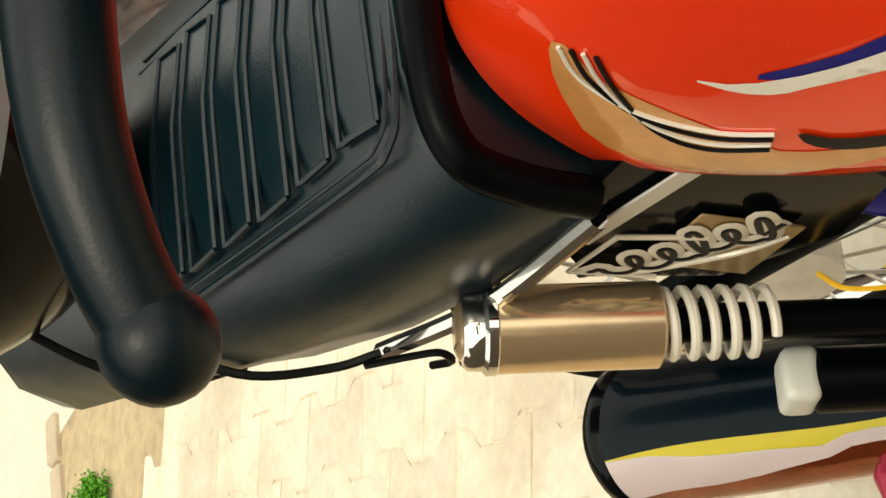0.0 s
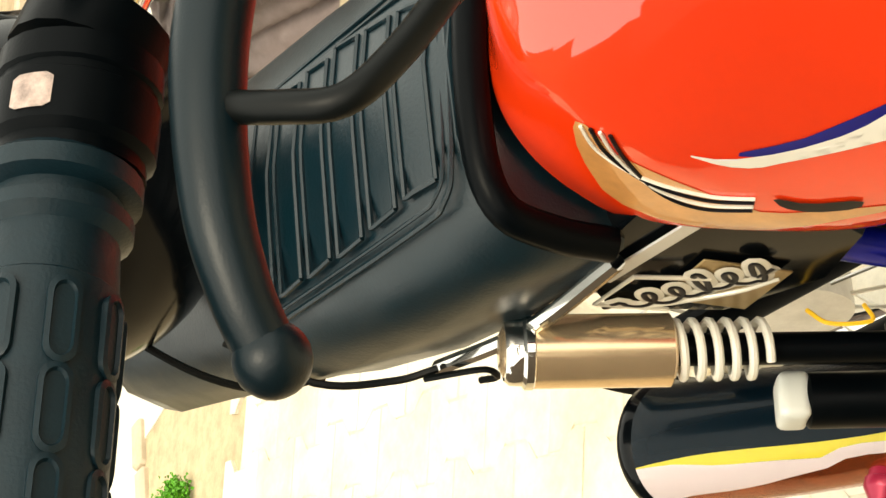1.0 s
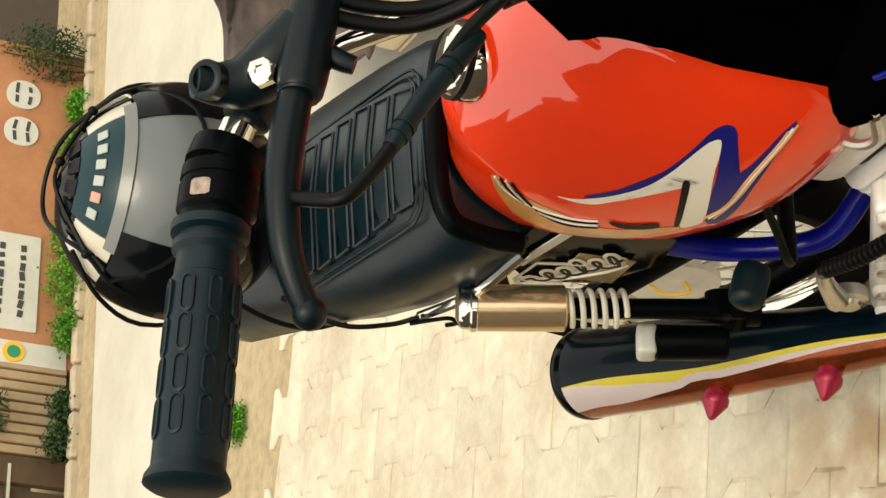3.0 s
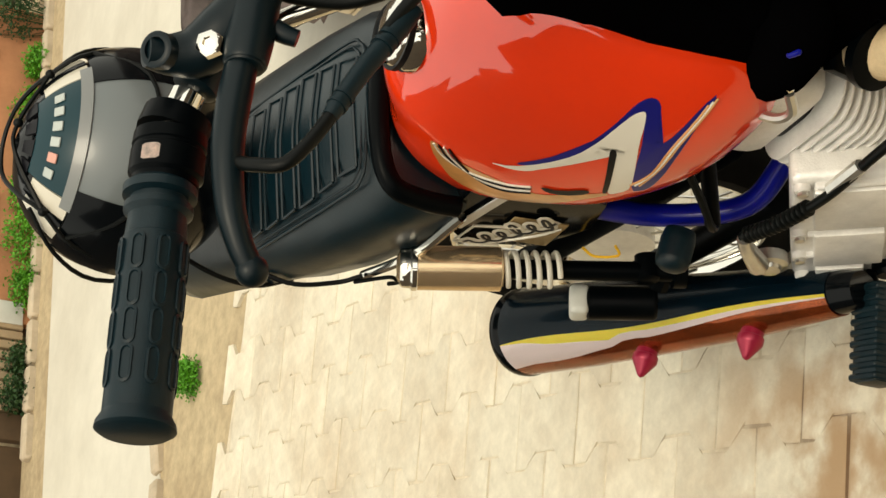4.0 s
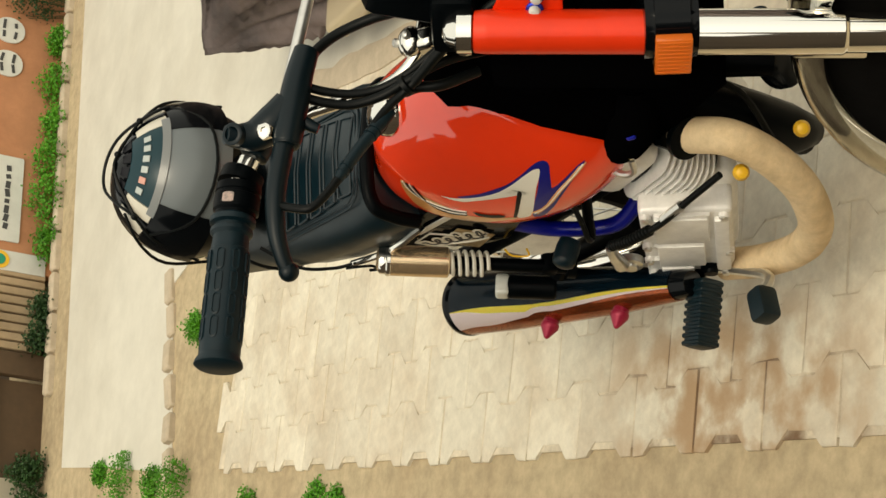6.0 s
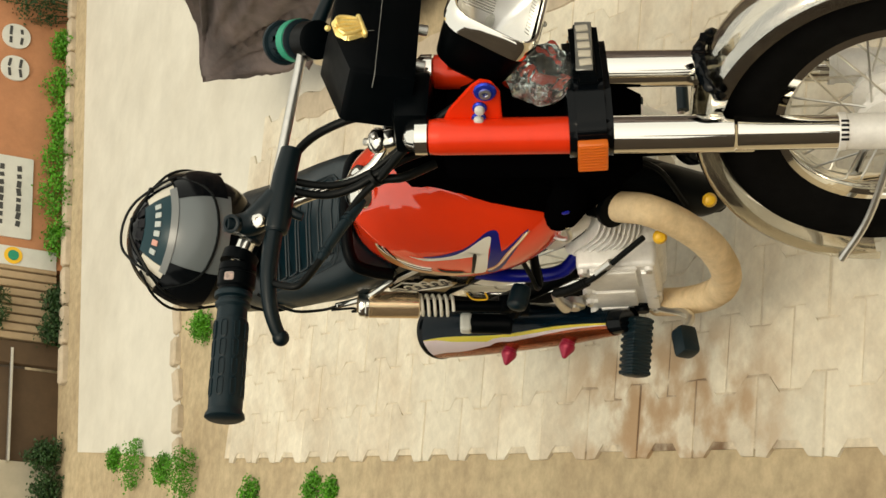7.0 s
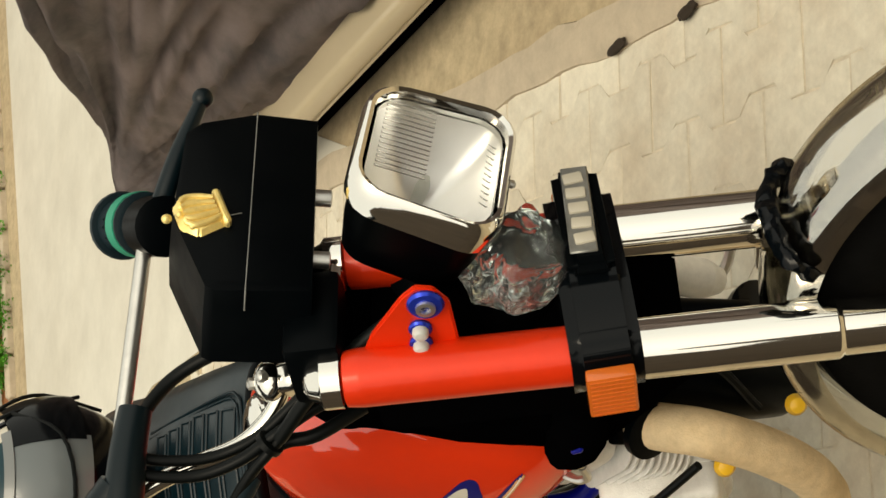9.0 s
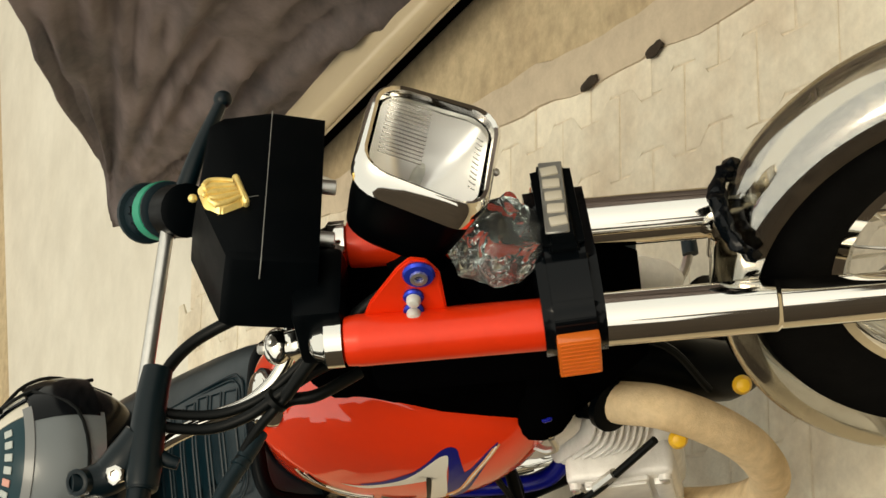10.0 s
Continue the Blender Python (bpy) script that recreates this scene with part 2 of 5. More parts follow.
def smooth_line(points, steps=6):
    """Catmull-Rom through the points."""
    p = [Vector(q) for q in points]
    p = [p[0] * 2 - p[1]] + p + [p[-1] * 2 - p[-2]]
    out = []
    for i in range(1, len(p) - 2):
        for k in range(steps):
            t = k / steps
            a, b, c, d = p[i - 1:i + 3]
            out.append(0.5 * ((2 * b) + (c - a) * t + (2 * a - 5 * b + 4 * c - d) * t * t + (3 * b - a - 3 * c + d) * t ** 3))
    out.append(p[-2])
    return out


def tube(points, r, seg=12, steps=6, bm=None, smooth=True):
    """A round bar along the points; r is one radius or one for each point."""
    pts = smooth_line(points, steps) if smooth and len(points) > 2 else [Vector(q) for q in points]
    rs = [r] * len(pts) if not hasattr(r, "__len__") else [float(np.interp(i / (len(pts) - 1) * (len(r) - 1), range(len(r)), r)) for i in range(len(pts))]
    rings = []
    side = None
    for i, q in enumerate(pts):
        d = (pts[min(i + 1, len(pts) - 1)] - pts[max(i - 1, 0)]).normalized()
        if side is None:
            side = d.orthogonal().normalized()
        side = (side - d * side.dot(d)).normalized()
        other = d.cross(side)
        rings.append([q + (side * math.cos(a) + other * math.sin(a)) * rs[i] for a in (2 * math.pi * k / seg for k in range(seg))])
    return loft(rings, bm=bm)


def lathe(profile, a, b, seg=24, bm=None):
    """A turned body: (distance along a to b, radius) pairs."""
    a, b = Vector(a), Vector(b)
    d = (b - a).normalized()
    s = d.orthogonal().normalized()
    o = d.cross(s)
    full = [profile[0]]
    for (h0, r0), (h1, r1) in zip(profile, profile[1:]):      # short end loops keep long faces truly straight
        if h1 - h0 > 0.012:
            full += [(h0 + (h1 - h0) * f, r0 + (r1 - r0) * f) for f in (0.0015 / (h1 - h0), 1 - 0.0015 / (h1 - h0))]
        full.append((h1, r1))
    profile = full
    return loft([[a + d * h + (s * math.cos(t) + o * math.sin(t)) * max(r, 1e-4) for t in (2 * math.pi * k / seg for k in range(seg))] for h, r in profile], bm=bm)


def rounded(w, h, r, seg=5):
    """Corner-rounded rectangle in x and z, as a list of pairs."""
    out = []
    for cx, cz, a0 in ((w / 2 - r, h / 2 - r, 0), (-w / 2 + r, h / 2 - r, 90), (-w / 2 + r, -h / 2 + r, 180), (w / 2 - r, -h / 2 + r, 270)):
        for k in range(seg + 1):
            a = radians(a0 + 90 * k / seg)
            out.append((cx + r * math.cos(a), cz + r * math.sin(a)))
    return out


def frame_of(origin, x, z):
    """A frame with its x and (about) its z along the given ways."""
    x = Vector(x).normalized()
    y = Vector(z).cross(x).normalized()
    z = x.cross(y)
    return Matrix.Translation(origin) @ Matrix((x, y, z)).transposed().to_4x4()


def ball(c, r, seg=16, rings=10, squash=(1, 1, 1), bm=None):
    own = bmesh.new()
    bmesh.ops.create_uvsphere(own, u_segments=seg, v_segments=rings, radius=r)
    bmesh.ops.scale(own, vec=squash, verts=own.verts)
    bmesh.ops.translate(own, vec=c, verts=own.verts)
    return own if bm is None else join(bm, own)


# ---- ground ----
ROW = Vector((0.17, 0.985, 0)).normalized()      # the way the paver courses run
CROSS = Vector((ROW.y, -ROW.x, 0))
PITCH, COURSE = 0.19, 0.121
P0 = Vector((-0.216, 0.89, 0))                 # a point on a course boundary


def sheet(points, z, mat, name, label, category, depth=0.03):
    bm = bmesh.new()
    top = [bm.verts.new((x, y, z)) for x, y in points]
    low = [bm.verts.new((x, y, z - depth)) for x, y in points]
    bm.faces.new(top)
    n = len(top)
    for i in range(n):
        bm.faces.new((top[i], low[i], low[(i + 1) % n], top[(i + 1) % n]))
    return lone(name, bm, mat, label, category, kind="structure", smooth=0)


ground = sheet([(-400, -400), (400, -400), (400, 400), (-400, 400)], -0.007, SAND, "ground", "sandy bare earth round the paved strip", "ground", 0.5)
road = sheet([(0.147, 3.725), (0.80, 3.86), (0.86, 3.6), (0.78, 1.75), (1.1, 2.3), (60, 2.3), (60, 15.0), (0.4, 4.95), (0.30, 4.42), (0.235, 4.12)], -0.004, ROAD, "road", "pale worn concrete road beside the pavement", "road", 0.02)

# ---- the motorcycle's steering frame ----
RF = Vector((-0.072, 0.138, 0.633))            # right and left fork tube where the bridge clasps them
LF = Vector((0.059, 0.188, 0.600))
S = frame_of((RF + LF) / 2, LF - RF, (0.0, 0.53, 0.85))   # x to the bike's left, y to its rear, z up the fork
HALF = (LF - RF).length / 2

bike = thing("motorcycle", (0, 0, 0), "red commuter motorcycle with black seat parked on concrete pavers", "motorcycle")


def s_tube(points, r, **k):
    return tube([S @ Vector(p) for p in points], r, **k)


def s_lathe(profile, a, b, **k):
    return lathe(profile, S @ Vector(a), S @ Vector(b), **k)


# fork: painted covers, chrome tubes, sliders
for sx in (-1, 1):
    x = sx * HALF
    part("fork_cover", s_lathe([(0.0, 0.024), (0.002, 0.0275), (0.20, 0.0275), (0.215, 0.026), (0.218, 0.02)], (x, 0, 0.05), (x, 0, 0.3)), RED_SATIN, bike, "orange-red painted fork cover")
    part("fork_tube", s_lathe([(0, 0.028), (0.228, 0.028), (0.231, 0.0255), (0.38, 0.0255), (0.382, 0.02)], (x, 0, 0.05), (x, 0, -0.4)), CHROME, bike, "polished chrome fork tube")
    part("fork_slider", s_lathe([(0, 0.022), (0.003, 0.0285), (0.012, 0.0285), (0.014, 0.0265), (0.10, 0.0265), (0.13, 0.022), (0.135, 0.01)], (x, 0, -0.325), (x, 0, -0.6)), ALU, bike, "satin alloy fork slider")
    part("fork_cap", s_lathe([(0, 0.027), (0.018, 0.027), (0.022, 0.022), (0.03, 0.018), (0.036, 0.01)], (x, 0, 0.268), (x, 0, 0.4)), CHROME, bike, "chrome fork top cap")
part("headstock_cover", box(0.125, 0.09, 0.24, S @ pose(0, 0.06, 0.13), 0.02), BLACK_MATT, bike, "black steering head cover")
# filler mass added to keep the space between fork and tank black
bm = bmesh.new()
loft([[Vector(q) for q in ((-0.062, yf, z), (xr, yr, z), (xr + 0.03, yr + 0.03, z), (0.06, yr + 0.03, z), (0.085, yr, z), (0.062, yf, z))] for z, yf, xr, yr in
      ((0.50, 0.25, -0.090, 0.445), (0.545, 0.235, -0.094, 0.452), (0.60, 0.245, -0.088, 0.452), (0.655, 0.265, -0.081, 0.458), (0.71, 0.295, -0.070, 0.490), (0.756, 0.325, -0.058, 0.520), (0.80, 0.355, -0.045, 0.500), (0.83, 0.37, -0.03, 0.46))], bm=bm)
part("black_filler", bm, BLACK_MATT, bike, "black filler mass between fork and tank", smooth=60)
part("instrument_bracket", box(0.10, 0.08, 0.055, S @ pose(-0.018, 0.0, 0.292), 0.012), BLACK, bike, "black instrument bracket")
part("top_clamp", box(0.15, 0.06, 0.022, S @ pose(0, 0.01, 0.278), 0.01), CHROME, bike, "chrome top fork clamp")


def ear(sx):
    bm = bmesh.new()
    x = sx * (HALF - 0.019)
    prof = [(0.004, 0.255), (0.004, 0.165), (-0.02, 0.158), (-0.075, 0.160), (-0.094, 0.172), (-0.098, 0.188), (-0.086, 0.202), (-0.04, 0.236)]
    rings = [[S @ Vector((x + sx * o, y, z)) for y, z in prof] for o in (0, 0.006)]
    loft(rings, bm=bm)
    bmesh.ops.bevel(bm, geom=bm.edges[:], offset=0.0018, segments=2, affect="EDGES")
    return bm


for sx in (-1, 1):
    e = part("headlight_bracket", ear(sx), RED_SATIN, bike, "orange-red pressed headlight bracket")
    x = sx * (HALF - 0.013)
    part("washer", s_lathe([(0, 0.016), (0.003, 0.017), (0.006, 0.015), (0.007, 0.011)], (x, -0.078, 0.181), (x + sx, -0.078, 0.181)), BLUE, e, "blue anodised washer")
    part("bolt", s_lathe([(0.005, 0.0095), (0.010, 0.009), (0.0105, 0.005), (0.007, 0.0045), (0.007, 0.001)], (x, -0.078, 0.181), (x + sx, -0.078, 0.181), seg=12), STEEL, e, "steel socket bolt")
    for k in (0.0, 0.020):
        q = Vector((x, -0.046 + k, 0.190 + 0.1 * k))
        part("washer", s_lathe([(0, 0.0105), (0.003, 0.011), (0.005, 0.0095)], q, q + Vector((sx, 0, 0)), seg=16), BLUE, e, "blue anodised washer")
        part("bolt", s_lathe([(0.003, 0.0075), (0.010, 0.0075), (0.013, 0.0055), (0.014, 0.002)], q, q + Vector((sx, 0, 0)), seg=14), FLASK, e, "pale domed bolt")

# bridge across the fork with its badge and reflectors
bm = bmesh.new()
B = S @ pose(-0.012, 0, 0.034, 0, -4, 0)
prof = [(-0.106, 0.0), (-0.104, -0.03), (-0.085, -0.052), (-0.03, -0.072), (0.05, -0.074), (0.085, -0.068), (0.104, -0.05), (0.110, -0.02), (0.104, 0.02), (0.09, 0.03), (-0.094, 0.03)]
loft([[B @ Vector((x, y, z)) for x, y in prof] for z in (-0.032, 0.032)], bm=bm)
bmesh.ops.bevel(bm, geom=bm.edges[:], offset=0.011, segments=4, affect="EDGES")
bridge = part("fork_bridge", bm, BLACK_GLOSS, bike, "black moulded fork bridge cover")
bm = bmesh.new()
loft([[B @ Vector((x, y, z)) for x, y, z in ring] for ring in (
    [(-0.035, -0.07, -0.024), (0.1, -0.07, -0.024), (0.1, -0.07, 0.024), (-0.035, -0.07, 0.024)],
    [(-0.028, -0.086, -0.019), (0.094, -0.086, -0.019), (0.094, -0.086, 0.019), (-0.028, -0.086, 0.019)])], bm=bm)
bmesh.ops.bevel(bm, geom=bm.edges[:], offset=0.008, segments=4, affect="EDGES")
badge = part("badge_plate", bm, BLACK, bridge, "raised black badge plate")
part("badge_strip", box(0.108, 0.003, 0.025, B @ pose(0.038, -0.0865, 0.002, 0, 3, 0), 0.0012, 1), ALU_DARK, badge, "silver relief strip")
for k in range(5):
    part("badge_bar", box(0.013, 0.004, 0.019, B @ pose(0.076 - 0.019 * k, -0.0885, 0.002, 0, (-5, 4, 2, 6, -4)[k], 0), 0.0025, 2), HEL_WHITE, badge, "raised silver badge mark")
for sx in (-1, 1):
    x = -0.109 if sx < 0 else 0.112
    r = part("reflector", box(0.014, 0.052, 0.044, B @ pose(x, -0.005, 0.0), 0.003), AMBER, bridge, "amber plastic reflector")
    for k in range(9):
        part("ridge", box(0.002, 0.0016, 0.038, B @ pose(x + sx * 0.0072, -0.027 + 0.0055 * k, 0), 0, 1), AMBER, r)

# clear plastic bag stuffed behind the bridge
bm = ball((0, 0, 0), 0.047, 56, 40, (1.12, 0.74, 1.05))
for v in bm.verts:
    q = v.co * 38
    ridge = 0.35 - abs(noise.noise(q * 0.9 + Vector((3, 1, 0)))) - 0.45 * abs(noise.noise(q * 2.0))
    v.co += v.co.normalized() * 0.011 * ridge + Vector((noise.noise(q * 0.7), noise.noise(q * 0.7 + Vector((7, 0, 0))), noise.noise(q * 0.7 + Vector((0, 9, 0))))) * 0.007
bmesh.ops.solidify(bm, geom=bm.faces[:], thickness=0.0006)
bmesh.ops.transform(bm, matrix=S @ pose(-0.005, -0.060, 0.100), verts=bm.verts)
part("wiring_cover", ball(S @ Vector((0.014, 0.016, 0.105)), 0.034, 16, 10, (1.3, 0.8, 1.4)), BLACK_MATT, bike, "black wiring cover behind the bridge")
bag = thing("plastic_bag", (S @ Vector((-0.005, -0.055, 0.07))), "crumpled clear plastic bag tucked behind the fork bridge", "bag")
part("film", bm, BAG, bag, smooth=180).visible_shadow = False
part("knot", ball(S @ Vector((0.03, -0.075, 0.085)), 0.012, 10, 8, (1.4, 0.8, 1.0)), BAG, bag).visible_shadow = False

# headlight: squarish case, chrome rim, ribbed glass
H = S @ pose(0.030, -0.116, 0.182, 24, 9, 0)


def lamp(w, h, r):
    """The lamp's outline, a little wider at its foot."""
    return [(x * (1.07 - 1.2 * z), z * 1.06) for x, z in rounded(w, h, r)]


bm = bmesh.new()
loft([[H @ Vector((x * s, y, z * s)) for x, z in lamp(0.136, 0.130, 0.03)] for y, s in ((0.072, 0.01), (0.07, 0.25), (0.065, 0.5), (0.04, 0.8), (0.0, 0.90), (-0.045, 0.96))], caps=False, bm=bm)
bmesh.ops.solidify(bm, geom=bm.faces[:], thickness=0.002)
light = part("headlight_case", bm, BLACK, bike, "black plastic headlight case")
bm = bmesh.new()
loft([[H @ Vector((x, y, z)) for x, z in lamp(0.136 * s, 0.130 * s, 0.03 * s)] for y, s in
      ((-0.034, 0.985), (-0.036, 1.02), (-0.052, 1.03), (-0.064, 1.0), (-0.068, 0.95), (-0.066, 0.9), (-0.058, 0.87), (-0.05, 0.86), (-0.034, 0.9), (-0.034, 0.985))], caps=False, bm=bm)
part("rim", bm, CHROME, light, "chrome headlight rim")
bm = bmesh.new()
loft([[H @ Vector((x * s, y, z * s)) for x, z in lamp(0.119, 0.113, 0.024)] for y, s in ((-0.054, 1.0), (-0.0585, 0.97), (-0.0605, 0.6), (-0.0605, 0.05))], bm=bm)
glass_ob = part("glass", bm, LENS, light, "clear ribbed headlight glass")
glass_ob.visible_shadow = False
for k in range(15):
    part("glass_rib", box(0.0026, 0.0022, 0.046, H @ pose(-0.030 + 0.0058 * k, -0.0605, 0.028), 0.0008, 1), LENS, light).visible_shadow = False
for k in range(11):
    part("glass_rib", box(0.0022, 0.0016, 0.008, H @ pose(-0.038 + 0.0072 * k, -0.0595, -0.049, 0, 25, 0), 0.0006, 1), LENS, light).visible_shadow = False
bm = bmesh.new()
loft([[H @ Vector((x * s, y, z * s)) for x, z in lamp(0.116, 0.111, 0.022)] for y, s in ((-0.048, 1.0), (-0.03, 0.88), (-0.01, 0.66), (0.006, 0.35), (0.010, 0.12), (0.011, 0.01))], caps=False, bm=bm)
part("reflector_bowl", bm, material("silvered_bowl", (0.96, 0.96, 0.94), 0.36, 1.0), light, "bright reflector bowl")
part("bulb", lathe([(0, 0.006), (0.02, 0.007), (0.03, 0.004)], H @ Vector((0, 0, 0)), H @ Vector((0, -1, 0)), seg=12), FLASK, light)
part("rim_screw", lathe([(0, 0.004), (0.006, 0.004), (0.008, 0.002)], H @ Vector((0, -0.055, -0.068)), H @ Vector((0, -0.055, -1)), seg=10), STEEL, light)

# instrument cluster
G = S @ pose(0.090, -0.035, 0.355, 14)
bm = bmesh.new()
prof = [(-0.118, -0.062), (0.118, -0.062), (0.122, 0.0), (0.104, 0.055), (0.088, 0.070), (-0.03, 0.075), (-0.118, 0.038), (-0.123, 0.028)]
loft([[G @ Vector((x * s, y, z * s)) for x, z in prof] for y, s in ((-0.052, 0.9), (-0.05, 0.96), (0.0, 1.0), (0.045, 1.0), (0.05, 0.96))], bm=bm)
bmesh.ops.bevel(bm, geom=[e for e in bm.edges if e.calc_face_angle(0) > 0.5], offset=0.004, segments=2, affect="EDGES")
dash = part("instrument_housing", bm, BLACK, bike, "matt black instrument housing")
part("seam", tube([G @ Vector(p) for p in ((-0.123, -0.03, 0.0), (-0.119, -0.0515, 0.0), (0.119, -0.0515, 0.0), (0.123, -0.03, 0.0))], 0.0008, seg=6, smooth=False), ALU_DARK, dash)
part("seam", tube([G @ Vector(p) for p in ((-0.030, -0.0522, 0.070), (-0.030, -0.0524, 0.03), (-0.022, -0.0524, 0.008))], 0.0006, seg=6, smooth=False), ALU_DARK, dash)
for x in (-0.046, 0.036):
    part("nut", lathe([(0, 0.011), (0.008, 0.011), (0.009, 0.0085), (0.026, 0.0085), (0.027, 0.006)], G @ Vector((x, -0.02, -0.05)), G @ Vector((x, -0.02, -1)), seg=10), STEEL, dash, "knurled steel nut")
bm = bmesh.new()
CR = G @ pose(-0.027, -0.05, 0.046, 0, -20, 0) @ Matrix.Scale(1.25, 4)
loft([[CR @ Vector((x, y, z)) for x, y, z in ring] for ring in (
    [(-0.017, 0, -0.016), (0.017, 0, -0.016), (0.024, 0, 0.008), (0.012, 0, 0.020), (-0.012, 0, 0.020), (-0.024, 0, 0.008)],
    [(-0.013, -0.007, -0.012), (0.013, -0.007, -0.012), (0.018, -0.007, 0.006), (0.009, -0.007, 0.014), (-0.009, -0.007, 0.014), (-0.018, -0.007, 0.006)])], bm=bm)
bmesh.ops.bevel(bm, geom=bm.edges[:], offset=0.002, segments=2, affect="EDGES")
box(0.036, 0.010, 0.006, CR @ pose(0, -0.004, -0.016), 0.002, 1, bm)
for k in range(5):
    ball(CR @ Vector((-0.014 + 0.007 * k, -0.006, 0.010 + 0.006 * (1 - abs(k - 2) / 2))), 0.0038, 8, 6, bm=bm)
ball(CR @ Vector((0, -0.004, 0.026)), 0.005, 8, 6, bm=bm)
for k in range(5):
    tube([CR @ Vector(((-0.011 + 0.0055 * k) * w, -0.0075, z)) for z, w in ((-0.012, 0.9), (-0.002, 1.25), (0.008, 1.35), (0.014, 0.9))], 0.0026, seg=8, bm=bm)
part("crown_emblem", bm, GOLD, dash, "gold crown emblem stuck on the housing")

# front wheel
AX = Vector((0, 0.02, -0.415))
W = S @ Matrix.Translation(AX)
RAD = 0.262


def ring_of(profile, seg=72):
    """A ring round the wheel's axle from pairs of side and radius."""
    rings = [[W @ Vector((x, r * math.cos(a), r * math.sin(a))) for x, r in profile] for a in (2 * math.pi * k / seg for k in range(seg))]
    return loft(rings + rings[:1], caps=False)


wheel = part("front_wheel", lathe([(0, 0.03), (0.004, 0.052), (0.018, 0.055), (0.02, 0.035), (0.06, 0.035), (0.062, 0.055), (0.08, 0.052), (0.084, 0.02)], W @ Vector((-0.042, 0, 0)), W @ Vector((1, 0, 0))), ALU, bike, "spoked front wheel with alloy hub")
part("tyre", ring_of([(-0.018, RAD - 0.100), (-0.032, RAD - 0.074), (-0.037, RAD - 0.042), (-0.028, RAD - 0.010), (-0.010, RAD), (0.010, RAD), (0.028, RAD - 0.010), (0.037, RAD - 0.042), (0.032, RAD - 0.074), (0.018, RAD - 0.100)]), TYRE, wheel, "black rubber tyre")
part("rim", ring_of([(-0.023, RAD - 0.090), (-0.025, RAD - 0.102), (-0.012, RAD - 0.112), (0.012, RAD - 0.112), (0.025, RAD - 0.102), (0.023, RAD - 0.090), (0.012, RAD - 0.102), (-0.012, RAD - 0.102)]), CHROME, wheel, "chrome steel rim")
for k in range(36):
    a = 2 * math.pi * k / 36
    sd = 1 if k % 2 else -1
    tw = 0.5 if (k // 2) % 2 else -0.5
    part("spoke", tube([W @ Vector((sd * 0.032, 0.047 * math.cos(a + tw), 0.047 * math.sin(a + tw))), W @ Vector((sd * 0.004, (RAD - 0.110) * math.cos(a), (RAD - 0.110) * math.sin(a)))], 0.0019, seg=6), STEEL, wheel)
part("axle", s_lathe([(0, 0.006), (0.003, 0.011), (0.012, 0.011), (0.013, 0.008), (0.205, 0.008), (0.206, 0.011), (0.215, 0.011)], AX + Vector((-0.108, 0, 0)), AX + Vector((1, 0, 0)), seg=12), STEEL, bike)

# chrome mudguard with its stays
bm = bmesh.new()
rings = []
for k in range(49):
    a = radians(-8 + 190 * k / 48)
    rr = RAD + 0.028
    prof = [(-0.054, rr - 0.034), (-0.053, rr - 0.016), (-0.043, rr - 0.004), (-0.02, rr + 0.004), (0, rr + 0.006), (0.02, rr + 0.004), (0.043, rr - 0.004), (0.053, rr - 0.016), (0.054, rr - 0.034)]
    rings.append([W @ Vector((x, -r * math.cos(a), r * math.sin(a))) for x, r in prof])
loft(rings, caps=False, closed=False, bm=bm)
bmesh.ops.solidify(bm, geom=bm.faces[:], thickness=0.0018)
guard = part("front_mudguard", bm, CHROME, bike, "polished chrome front mudguard")
for sd in (-1, 1):
    part("stay", tube([W @ Vector((sd * 0.062, 0.01, 0.0)), W @ Vector((sd * 0.06, 0.17, 0.02)), W @ Vector((sd * 0.056, RAD + 0.008, 0.05))], 0.006, seg=8), STEEL, guard, "steel mudguard stay")
    part("bracket", box(0.012, 0.06, 0.09, W @ pose(sd * 0.056, 0.0, RAD - 0.015), 0.004), CHROME, guard, "chrome mudguard bracket")
bm = s_tube([(-0.064, -0.060, -0.160), (-0.054, -0.074, -0.140), (-0.028, -0.082, -0.130), (0.0, -0.084, -0.128), (0.030, -0.082, -0.132), (0.054, -0.078, -0.146), (0.064, -0.066, -0.172)], [0.006, 0.009, 0.008, 0.010, 0.008, 0.011, 0.007], seg=14, steps=8)
for v in bm.verts:
    v.co += Vector((noise.noise(v.co * 90), noise.noise(v.co * 90 + Vector((5, 0, 0))), noise.noise(v.co * 90 + Vector((0, 5, 0))))) * 0.004
part("black_tape", bm, BLACK_GLOSS, guard, "shiny black tape wound round the bracket", smooth=30)

# ---- tank ----
def tank_ring(yt, zt, yb, zb, w, e=2.7, n=40, cx=0.0):
    out = []
    for k in range(n):
        a = 2 * math.pi * k / n
        c, s = math.cos(a), math.sin(a)
        u = math.copysign(abs(c) ** (2 / e), c)
        v = math.copysign(abs(s) ** (2 / e), s)
        t = (v + 1) / 2
        bulge = 1.20 - 0.52 * t
        out.append(Vector((cx + u * w * bulge, yb + (yt - yb) * t, zb + (zt - zb) * t)))
    return out


